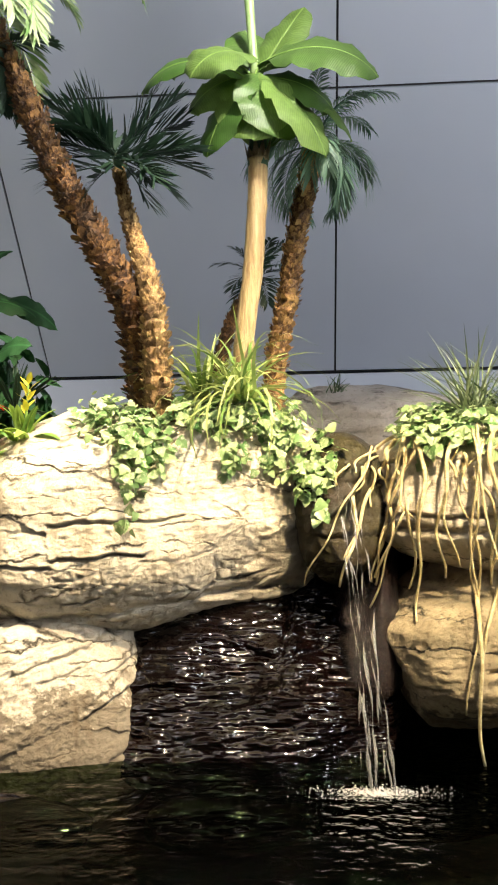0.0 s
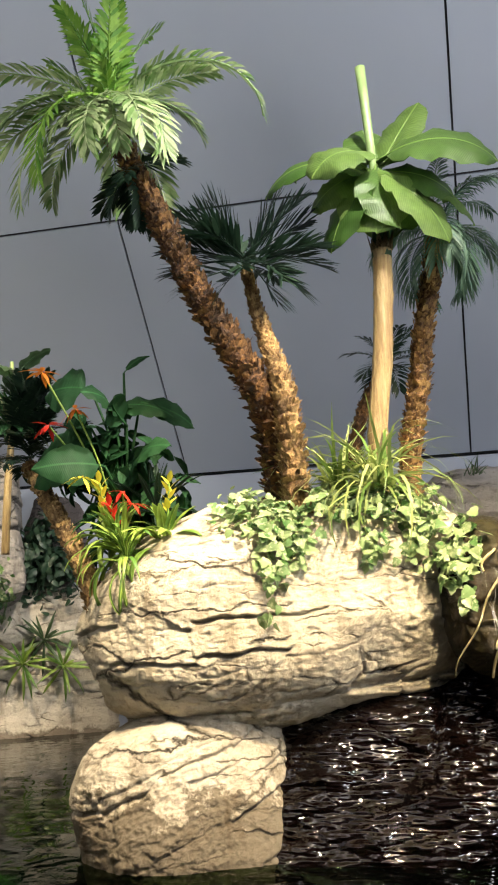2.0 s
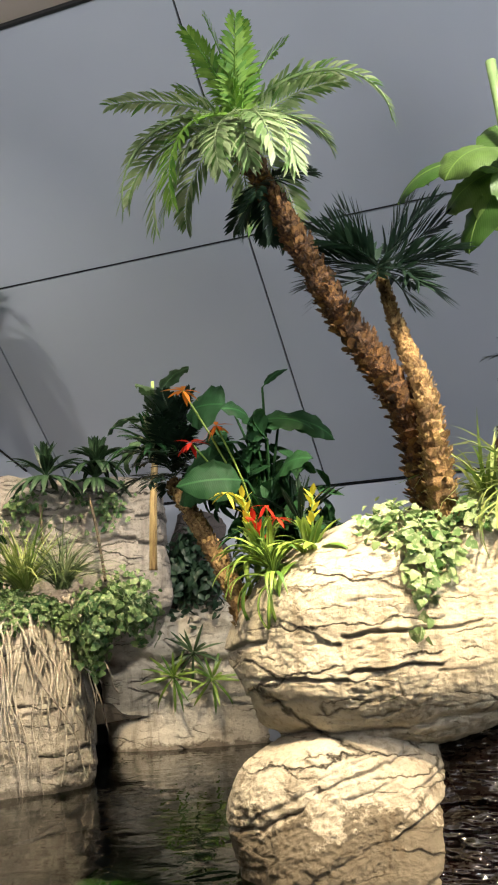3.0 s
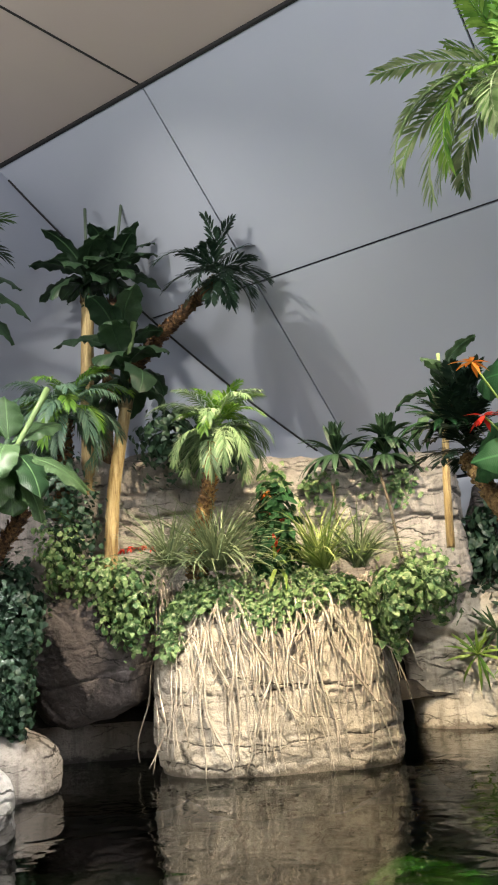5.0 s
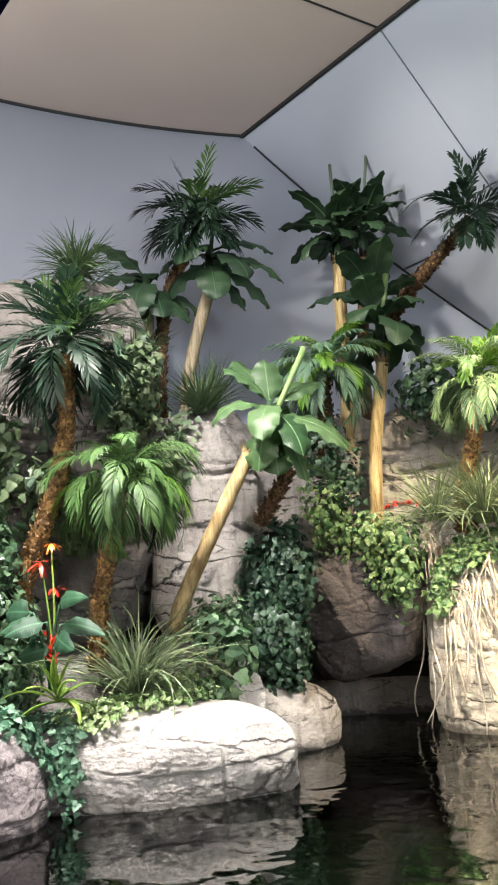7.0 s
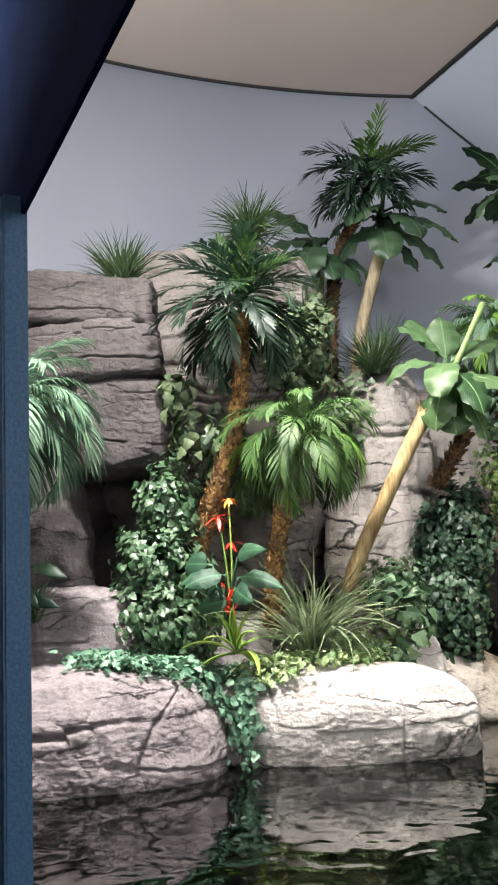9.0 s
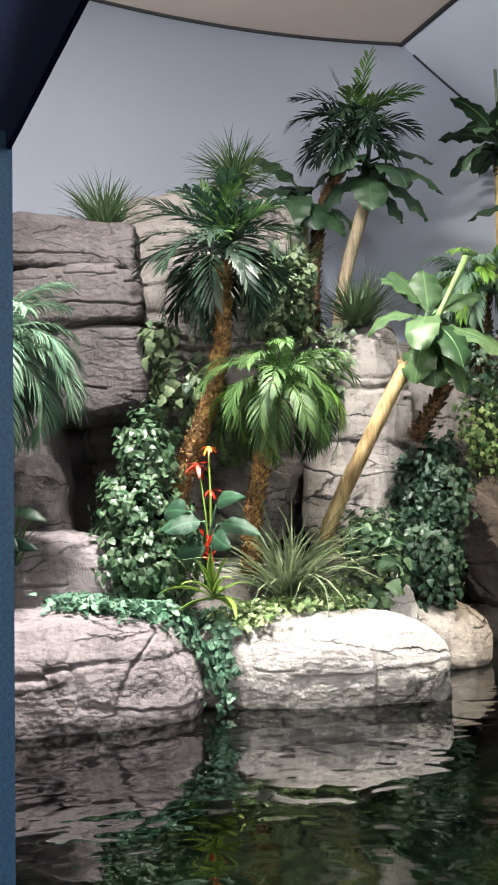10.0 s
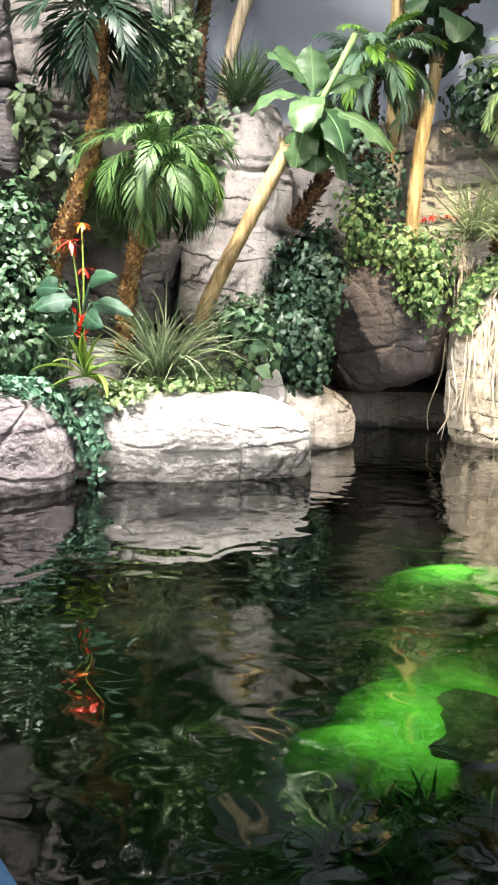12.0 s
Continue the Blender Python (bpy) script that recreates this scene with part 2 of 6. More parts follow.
PALM_LIGHT = leaf_material("light_palm_leaf", (0.12, 0.24, 0.06), (0.42, 0.50, 0.27), 0.38, back=0.3)
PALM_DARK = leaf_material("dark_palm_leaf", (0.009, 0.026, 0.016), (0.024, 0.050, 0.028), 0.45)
PALM_MID = leaf_material("mid_palm_leaf", (0.026, 0.07, 0.02), (0.09, 0.17, 0.045), 0.5)
PALM_BLUE = leaf_material("bluish_palm_leaf", (0.06, 0.13, 0.085), (0.17, 0.27, 0.17), 0.42)
PALM_SILVER = leaf_material("silvery_palm_leaf", (0.10, 0.19, 0.08), (0.25, 0.34, 0.19), 0.4)
BANANA_LEAF = leaf_material("banana_leaf", (0.05, 0.12, 0.022), (0.16, 0.25, 0.06), 0.42, back=0.35, ribs=0.22)
BANANA_MID = leaf_material("grey_green_banana_leaf", (0.02, 0.055, 0.02), (0.085, 0.15, 0.06), 0.42, back=0.25, ribs=0.22)
PALM_FRESH = leaf_material("fresh_green_palm_leaf", (0.075, 0.21, 0.022), (0.22, 0.38, 0.06), 0.45, back=0.3)
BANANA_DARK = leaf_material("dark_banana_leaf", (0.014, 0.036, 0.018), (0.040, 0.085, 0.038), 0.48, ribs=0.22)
PADDLE = leaf_material("dark_paddle_leaf", (0.012, 0.048, 0.017), (0.032, 0.105, 0.035), 0.58, ribs=0.22)
PADDLE.node_tree.nodes["Principled BSDF"].inputs["Specular IOR Level"].default_value = 0.2
for leaf in (BANANA_LEAF, BANANA_MID):
    leaf.node_tree.nodes["Principled BSDF"].inputs["Specular IOR Level"].default_value = 0.35
TEAL_LEAF = leaf_material("blue_green_leaf", (0.014, 0.055, 0.026), (0.036, 0.105, 0.05), 0.6, ribs=0.22)
SPEAR = leaf_material("spear_leaf", (0.22, 0.34, 0.12), (0.30, 0.42, 0.17), 0.4)
SPEAR_GREY = leaf_material("grey_spear_leaf", (0.10, 0.14, 0.10), (0.14, 0.19, 0.13), 0.5)
IVY_PALE = leaf_material("variegated_ivy", (0.07, 0.17, 0.04), (0.32, 0.42, 0.19), 0.5, vein=0.8)
IVY_ROOT = leaf_material("mixed_green_ivy", (0.045, 0.125, 0.045), (0.20, 0.31, 0.12), 0.5, vein=0.5)
IVY_SAGE = leaf_material("sage_green_ivy", (0.035, 0.075, 0.035), (0.15, 0.20, 0.10), 0.5)
IVY_GREEN = leaf_material("green_ivy", (0.026, 0.07, 0.032), (0.10, 0.165, 0.085), 0.42)
IVY_MINT = leaf_material("mint_green_ivy", (0.05, 0.15, 0.085), (0.20, 0.34, 0.23), 0.5)
IVY_DARK = leaf_material("dark_ivy", (0.014, 0.042, 0.024), (0.055, 0.105, 0.06), 0.42)
GRASS = leaf_material("grass_blade", (0.12, 0.22, 0.04), (0.40, 0.46, 0.16), 0.5)
WATER_WEED = leaf_material("water_weed_leaf", (0.03, 0.12, 0.035), (0.08, 0.24, 0.07), 0.6)
GRASS_GREY = leaf_material("grey_grass_blade", (0.09, 0.14, 0.07), (0.24, 0.29, 0.16), 0.5)
GRASS_DARK = leaf_material("dark_grass_blade", (0.025, 0.055, 0.02), (0.08, 0.13, 0.055), 0.5)
STRAP = leaf_material("strap_leaf", (0.08, 0.19, 0.03), (0.28, 0.40, 0.07), 0.4)
YELLOW_LEAF = leaf_material("yellow_leaf", (0.55, 0.5, 0.04), (0.7, 0.62, 0.06), 0.4)
RED_PETAL = leaf_material("red_petal", (0.55, 0.02, 0.015), (0.75, 0.05, 0.02), 0.4)
ORANGE_PETAL = leaf_material("orange_petal", (0.75, 0.14, 0.02), (0.8, 0.3, 0.03), 0.4)


for leaf in (PALM_DARK, PALM_FRESH, PALM_LIGHT, PALM_MID, PALM_BLUE, PALM_SILVER, IVY_GREEN, IVY_DARK, IVY_ROOT, IVY_PALE):
    leaf.node_tree.nodes["Principled BSDF"].inputs["Specular IOR Level"].default_value = 0.45 if leaf in (IVY_GREEN, IVY_DARK) else 0.28


def bark_material(name, a, b, c, rough=0.85, grain=(1, 1, 1), tips=0.85):
    n = Nodes(name, rough)
    f = n.noise(42, 6, 0.7, grain)
    col = n.ramp(f, (0.34, c), (0.5, a), (0.68, b))
    isl = n.t.nodes.new("ShaderNodeNewGeometry").outputs["Random Per Island"]
    col = n.mix(n.ramp(isl, (0.45, (0, 0, 0)), (1.0, (tips, tips, tips))), col, b)
    n.colour(n.mix(n.ramp(n.noise(9, 4, 0.6, grain), (0.40, (0, 0, 0)), (0.66, (0.75, 0.75, 0.75))), col, c))
    n.bump((f, 0.8, 0.015), (n.noise(140, 3, 0.6), 0.5, 0.004))
    return n.m


BARK = bark_material("fibrous_palm_bark", (0.20, 0.10, 0.032), (0.55, 0.34, 0.115), (0.03, 0.014, 0.006))
BARK_RED = bark_material("dark_reddish_palm_bark", (0.085, 0.036, 0.011), (0.30, 0.155, 0.042), (0.010, 0.005, 0.002), tips=0.6)
BARK_TAN = bark_material("tan_palm_bark", (0.26, 0.15, 0.055), (0.56, 0.39, 0.16), (0.05, 0.026, 0.010))
BARK_DARK = bark_material("dark_palm_bark", (0.085, 0.042, 0.018), (0.26, 0.14, 0.05), (0.015, 0.008, 0.004))
CANE_GREY = bark_material("greyish_cane", (0.30, 0.24, 0.15), (0.42, 0.35, 0.23), (0.10, 0.075, 0.045), 0.65, (1, 1, 0.10), 0.4)
CANE = bark_material("pale_cane", (0.42, 0.31, 0.13), (0.56, 0.46, 0.25), (0.15, 0.085, 0.032), 0.6, (1, 1, 0.10), 0.4)
ROOT = bark_material("cream_root", (0.55, 0.50, 0.41), (0.68, 0.63, 0.54), (0.24, 0.19, 0.14), 0.7)
ROOT_YELLOW = bark_material("yellow_root", (0.54, 0.46, 0.22), (0.68, 0.61, 0.36), (0.30, 0.21, 0.08), 0.6)
VINE = bark_material("dark_vine", (0.09, 0.07, 0.045), (0.16, 0.12, 0.07), (0.03, 0.022, 0.016), 0.8)

# pool water: clear tinted sheet with a mirror gloss
WATER = bpy.data.materials.new("pool_water")
WATER.use_nodes = True
t_ = WATER.node_tree
t_.nodes.remove(t_.nodes["Principled BSDF"])
geo_ = t_.nodes.new("ShaderNodeNewGeometry")
n1 = t_.nodes.new("ShaderNodeTexNoise")
n1.inputs["Scale"].default_value, n1.inputs["Detail"].default_value = 4.2, 1.0
n1.inputs["Distortion"].default_value = 0.6
t_.links.new(geo_.outputs["Position"], n1.inputs["Vector"])
bm_ = t_.nodes.new("ShaderNodeBump")
bm_.inputs["Strength"].default_value, bm_.inputs["Distance"].default_value = 0.14, 0.06
t_.links.new(n1.outputs["Fac"], bm_.inputs["Height"])
n2 = t_.nodes.new("ShaderNodeTexNoise")
n2.inputs["Scale"].default_value, n2.inputs["Detail"].default_value = 8.0, 1.0
t_.links.new(geo_.outputs["Position"], n2.inputs["Vector"])
calm_, bm_ = bm_, t_.nodes.new("ShaderNodeBump")
bm_.inputs["Strength"].default_value, bm_.inputs["Distance"].default_value = 0.07, 0.02
t_.links.new(n2.outputs["Fac"], bm_.inputs["Height"])
t_.links.new(calm_.outputs[0], bm_.inputs["Normal"])
# choppy water round the foot of the fall
n3 = t_.nodes.new("ShaderNodeTexNoise")
n3.inputs["Scale"].default_value, n3.inputs["Detail"].default_value = 13.0, 2.0
t_.links.new(geo_.outputs["Position"], n3.inputs["Vector"])
far_ = t_.nodes.new("ShaderNodeVectorMath")
far_.operation = "DISTANCE"
far_.inputs[1].default_value = (-0.1, 3.7, 0)
t_.links.new(geo_.outputs["Position"], far_.inputs[0])
chop_ = t_.nodes.new("ShaderNodeMapRange")
for key_, val_ in (("From Min", 0.5), ("From Max", 1.9), ("To Min", 1.0), ("To Max", 0.0)):
    chop_.inputs[key_].default_value = val_
t_.links.new(far_.outputs["Value"], chop_.inputs["Value"])
wave_ = t_.nodes.new("ShaderNodeMath")
wave_.operation = "MULTIPLY"
t_.links.new(n3.outputs["Fac"], wave_.inputs[0])
t_.links.new(chop_.outputs[0], wave_.inputs[1])
even_, bm_ = bm_, t_.nodes.new("ShaderNodeBump")
bm_.inputs["Strength"].default_value, bm_.inputs["Distance"].default_value = 0.8, 0.04
t_.links.new(wave_.outputs[0], bm_.inputs["Height"])
t_.links.new(even_.outputs[0], bm_.inputs["Normal"])
gl_ = t_.nodes.new("ShaderNodeBsdfGlossy")
gl_.inputs["Roughness"].default_value = 0.012
t_.links.new(bm_.outputs[0], gl_.inputs["Normal"])
tp_ = t_.nodes.new("ShaderNodeBsdfTransparent")
tp_.inputs["Color"].default_value = (0.27, 0.34, 0.24, 1)
fr_ = t_.nodes.new("ShaderNodeFresnel")
t_.links.new(bm_.outputs[0], fr_.inputs["Normal"])
broken_ = t_.nodes.new("ShaderNodeMapRange")
for key_, val_ in (("From Min", 1.5), ("From Max", 2.5), ("To Min", 1.06), ("To Max", 1.68)):
    broken_.inputs[key_].default_value = val_
t_.links.new(far_.outputs["Value"], broken_.inputs["Value"])
t_.links.new(broken_.outputs[0], fr_.inputs["IOR"])
mx_ = t_.nodes.new("ShaderNodeMixShader")
t_.links.new(fr_.outputs[0], mx_.inputs[0])
t_.links.new(tp_.outputs[0], mx_.inputs[1])
t_.links.new(gl_.outputs[0], mx_.inputs[2])
t_.links.new(mx_.outputs[0], t_.nodes["Material Output"].inputs[0])

FALL = Nodes("falling_water", 0.12)
FALL.b.inputs["Base Color"].default_value = (0.75, 0.74, 0.72, 1)
FALL.b.inputs["Transmission Weight"].default_value = 0.85
FALL.b.inputs["IOR"].default_value = 1.33
FALL = FALL.m
FOAM = Nodes("white_foam", 0.5)
FOAM.b.inputs["Base Color"].default_value = (0.75, 0.73, 0.7, 1)
FOAM.bump((FOAM.noise(50, 3, 0.6), 0.6, 0.02))
FOAM = FOAM.m
POOL = rock_material("pool_lining", (0.016, 0.042, 0.024), (0.010, 0.026, 0.018), (0.004, 0.008, 0.008), (0.006, 0.009, 0.007), line=False)
ALGAE = Nodes("green_algae", 0.8)
ALGAE.colour(ALGAE.mix(ALGAE.ramp(ALGAE.noise(4, 6, 0.7), (0.38, (0, 0, 0)), (0.64, (1, 1, 1))), (0.085, 0.22, 0.03), (0.20, 0.42, 0.07)))
ALGAE.bump((ALGAE.noise(30, 4, 0.6), 0.6, 0.02))
# the mat thins out and frays towards its rim
rim_ = ALGAE.t.nodes.new("ShaderNodeAttribute")
rim_.attribute_name = "rim"
fray_ = ALGAE.add("ShaderNodeMath", Value=rim_.outputs["Fac"])
fray_.operation = "ADD"
ALGAE.t.links.new(ALGAE.add("ShaderNodeMapRange", Value=ALGAE.noise(7, 5, 0.65), To_Min=-0.35, To_Max=0.35).outputs[0], fray_.inputs[1])
thin_ = ALGAE.add("ShaderNodeMixShader", Fac=ALGAE.ramp(fray_.outputs[0], (0.60, (0, 0, 0)), (1.12, (1, 1, 1))))
ALGAE.t.links.new(ALGAE.b.outputs[0], thin_.inputs[1])
ALGAE.t.links.new(ALGAE.add("ShaderNodeBsdfTransparent").outputs[0], thin_.inputs[2])
ALGAE.t.links.new(thin_.outputs[0], ALGAE.t.nodes["Material Output"].inputs[0])
ALGAE = ALGAE.m
WEED = rock_material("brown_weed", (0.06, 0.055, 0.02), (0.035, 0.03, 0.012), (0.015, 0.012, 0.006), (0.02, 0.016, 0.006), line=False)
SOIL = rock_material("dark_soil", (0.03, 0.024, 0.018), (0.02, 0.016, 0.012), (0.01, 0.008, 0.006), (0.012, 0.01, 0.008), line=False)
HALL = wall_material("hall_paint", (0.10, 0.11, 0.14), (0.08, 0.09, 0.12))

# ---------------------------------------------------------------- building helpers
rng = random.Random(7)


def mesh_of(name, verts, faces, mat, smooth=True):
    me = bpy.data.meshes.new(name)
    me.from_pydata([tuple(v) for v in verts], [], faces)
    me.materials.append(mat)
    if smooth:
        me.polygons.foreach_set("use_smooth", [True] * len(me.polygons))
    me.update()
    return me


def bm_mesh(name, bm, mat, smooth=False):
    me = bpy.data.meshes.new(name)
    bm.to_mesh(me)
    bm.free()
    me.materials.append(mat)
    if smooth:
        me.polygons.foreach_set("use_smooth", [True] * len(me.polygons))
    return me


def thing(name, at, label, category, group="", rz=0.0):
    """An empty at the thing's base, which parents its parts."""
    o = new(name)
    o.empty_display_size = 0.05
    o.matrix_world = pose(*at, 0, 0, rz)
    return tagged(o, label, category, group)


def part(name, me, parent, label="", m=None):
    o = new(name, me)
    o.parent = parent
    if m is not None:
        o.matrix_local = m
    if label:
        o["label"] = label
    return o


def tube(points, radii, sides=8, jitter=0.0, seed=0):
    """Verts and faces of a tube along points."""
    r = random.Random(seed)
    pts = [Vector(p) for p in points]
    verts, faces = [], []
    for i, p in enumerate(pts):
        d = (pts[min(i + 1, len(pts) - 1)] - pts[max(i - 1, 0)]).normalized()
        a = d.cross(Vector((0.31, 0.95, 0.07))).normalized()
        b = d.cross(a)
        for k in range(sides):
            w = 2 * math.pi * k / sides
            rr = radii[i] * (1 + jitter * (r.random() - 0.5))
            verts.append(p + (a * math.cos(w) + b * math.sin(w)) * rr)
    for i in range(len(pts) - 1):
        for k in range(sides):
            k2 = (k + 1) % sides
            faces.append((i * sides + k, i * sides + k2, (i + 1) * sides + k2, (i + 1) * sides + k))
    faces.append(tuple(range(sides - 1, -1, -1)))
    faces.append(tuple((len(pts) - 1) * sides + k for k in range(sides)))
    return verts, faces


def bend(points, n):
    """A smooth line of n+1 points through the given ones."""
    pts = [Vector(p) for p in points]
    out = []
    m = len(pts) - 1
    for j in range(n + 1):
        u = j / n * m
        i = min(int(u), m - 1)
        f = u - i
        p0, p1, p2, p3 = pts[max(i - 1, 0)], pts[i], pts[i + 1], pts[min(i + 2, m)]
        out.append(0.5 * ((2 * p1) + (p2 - p0) * f + (2 * p0 - 5 * p1 + 4 * p2 - p3) * f * f + (3 * p1 - p0 - 3 * p2 + p3) * f ** 3))
    return out


def box_mesh(name, sx, sy, sz, mat, bevel=0.01):
    bm = bmesh.new()
    bmesh.ops.create_cube(bm, size=1)
    bmesh.ops.scale(bm, vec=(sx, sy, sz), verts=bm.verts)
    if bevel:
        bmesh.ops.bevel(bm, geom=bm.edges[:], offset=bevel, segments=2, affect="EDGES")
    return bm_mesh(name, bm, mat)


# ---------------------------------------------------------------- hall: walls, ceiling, floor, pool
CX, CY, CR = 0.94, 2.61, 9.0        # axis and radius of the curved wall
TOP = 5.98                          # ceiling
LEAN_Y, LEAN_Z, LEAN_K = 7.01, 4.47, 1.0045


def lean_y(z):
    return LEAN_Y - LEAN_K * (z - LEAN_Z)


# curved wall
verts, faces = [], []
cols = 96
for j, (rad, zz) in enumerate(((CR, -1.2), (CR, TOP + 0.1), (CR + 0.2, TOP + 0.1), (CR + 0.2, -1.2))):
    for i in range(cols + 1):
        a = radians(58 + 150 * i / cols)
        verts.append((CX + rad * math.cos(a), CY + rad * math.sin(a), zz))
for j in range(3):
    for i in range(cols):
        faces.append((j * (cols + 1) + i, j * (cols + 1) + i + 1, (j + 1) * (cols + 1) + i + 1, (j + 1) * (cols + 1) + i))
wall_w = new("wall_west", mesh_of("wall_west", verts, faces, WALL))
tagged(wall_w, "smooth curved blue-grey painted wall", "wall", kind="structure")

# leaning wall of large panels with black joints
PANEL_X = [6.12, 3.20, 0.295, -2.55, -5.42, -8.35]
FOOT_Z = 2.52
rows_z = [FOOT_Z, LEAN_Z, TOP]
lean_wall = thing("wall_north", (0, 0, 0), "leaning blue-grey wall of large panels with black joints", "wall")
lean_wall["kind"] = "structure"
gap = 0.009
for xa, xb in zip(PANEL_X[1:], PANEL_X[:-1]):
    for za, zb in zip(rows_z[:-1], rows_z[1:]):
        p = [(xa + gap, lean_y(za + gap), za + gap), (xb - gap, lean_y(za + gap), za + gap), (xb - gap, lean_y(zb - gap), zb - gap), (xa + gap, lean_y(zb - gap), zb - gap)]
        q = [(x, y + 0.03, z + 0.03) for x, y, z in p]
        part("panel", mesh_of("panel", p + q, [(0, 1, 2, 3), (4, 7, 6, 5), (0, 4, 5, 1), (1, 5, 6, 2), (2, 6, 7, 3), (3, 7, 4, 0)], WALL, False), lean_wall)
p = [(PANEL_X[-1], lean_y(FOOT_Z - 0.02) + 0.02, FOOT_Z), (PANEL_X[0], lean_y(FOOT_Z - 0.02) + 0.02, FOOT_Z), (PANEL_X[0], lean_y(TOP) + 0.02, TOP + 0.02), (PANEL_X[-1], lean_y(TOP) + 0.02, TOP + 0.02)]
q = [(x, y + 0.2, z + 0.1) for x, y, z in p]
part("backing", mesh_of("backing", p + q, [(0, 1, 2, 3), (4, 7, 6, 5), (0, 4, 5, 1), (2, 6, 7, 3)], DARK_JOINT, False), lean_wall)
base_wall = new("wall_base", box_mesh("wall_base", 17.0, 0.2, 3.7, WALL, 0))
base_wall.location = (-1.0, lean_y(FOOT_Z) + 0.12, FOOT_Z - 1.87)
tagged(base_wall, "blue-grey low wall below the leaning panels", "wall", kind="structure")

ceil = new("ceiling", box_mesh("ceiling", 17.0, 13.0, 0.12, CEILING, 0))
ceil.location = (-1.2, lean_y(TOP) - 6.5, TOP + 0.06)
tagged(ceil, "flat beige-grey panelled ceiling", "ceiling", kind="structure")
trim = new("ceiling_trim", box_mesh("ceiling_trim", 15.0, 0.035, 0.035, DARK_JOINT, 0))
trim.location = (-0.5, lean_y(TOP) - 0.01, TOP - 0.012)
tagged(trim, "black joint strip between ceiling and wall", "trim", kind="structure")
for k in (1, 2):
    j = new("ceiling_joint", box_mesh("ceiling_joint", 0.02, 12.0, 0.008, DARK_JOINT, 0))
    j.location = (PANEL_X[k + 2], lean_y(TOP) - 6.0, TOP - 0.004)
    tagged(j, "thin black joint across the ceiling", "trim", kind="structure")
verts, faces = [], []
for i in range(cols + 1):
    a = radians(100 + 110 * i / cols)
    for rad, zz in ((CR - 0.03, TOP - 0.02), (CR - 0.03, TOP), (CR, TOP), (CR, TOP - 0.02)):
        verts.append((CX + rad * math.cos(a), CY + rad * math.sin(a), zz))
for i in range(cols):
    for k in range(4):
        k2 = (k + 1) % 4
        faces.append((i * 4 + k, i * 4 + k2, (i + 1) * 4 + k2, (i + 1) * 4 + k))
tagged(new("ceiling_trim", mesh_of("ceiling_trim", verts, faces, DARK_JOINT)), "black curved joint strip along the ceiling", "trim", kind="structure")

line = []
for i in range(41):
    ang = radians(139 + 41 * i / 40)
    x, y = CX + (CR - 0.006) * math.cos(ang), CY + (CR - 0.006) * math.sin(ang)
    z = LEAN_Z + (LEAN_Y - y) / LEAN_K
    if 1.0 < z < TOP:
        line.append((x, y, z))
CORNER = line
for nm, loc, size in (("wall_south", (-1.0, -6.2, 2.4), (17, 0.2, 7.4)), ("wall_east", (7.3, 1.0, 2.4), (0.2, 15, 7.4))):
    w = new(nm, box_mesh(nm, *size, HALL, 0))
    w.location = loc
    tagged(w, "plain dark wall of the visitors' hall", "wall", kind="structure")
floor = new("floor", box_mesh("floor", 17, 5.6, 0.2, HALL, 0))
floor.location = (-1.0, -3.5, -0.4)
tagged(floor, "plain dark floor of the visitors' hall", "floor", kind="structure")

water = new("water", mesh_of("water", [(-9, -0.7, 0), (6, -0.7, 0), (6, 10, 0), (-9, 10, 0)], [(0, 1, 2, 3)], WATER, False))
tagged(water, "dark still pool water with mirror reflections", "water", kind="structure")
bm = bmesh.new()
bmesh.ops.create_grid(bm, x_segments=90, y_segments=70, size=1)
for v in bm.verts:
    v.co.x, v.co.y = -1.5 + v.co.x * 7.5, 4.65 + v.co.y * 5.35
    v.co.z = -0.85 + 0.16 * noise.fractal(v.co * 0.9, 1.0, 2.0, 4)
pool_floor = new("pool_floor", bm_mesh("pool_floor", bm, POOL, True))
tagged(pool_floor, "dark brown-green pool lining under water", "pool floor", kind="structure")

# ---------------------------------------------------------------- rocks
# coarse copies of the rocks, for what creeps and hangs on them, are kept in SOLID_V and SOLID_F


def clamp01(v):
    return 0.0 if v < 0 else 1.0 if v > 1 else v


def hash01(*v):
    s = math.sin(sum(c * k for c, k in zip(v, (12.9898, 78.233, 37.719, 51.33)))) * 43758.5453
    return s - math.floor(s)


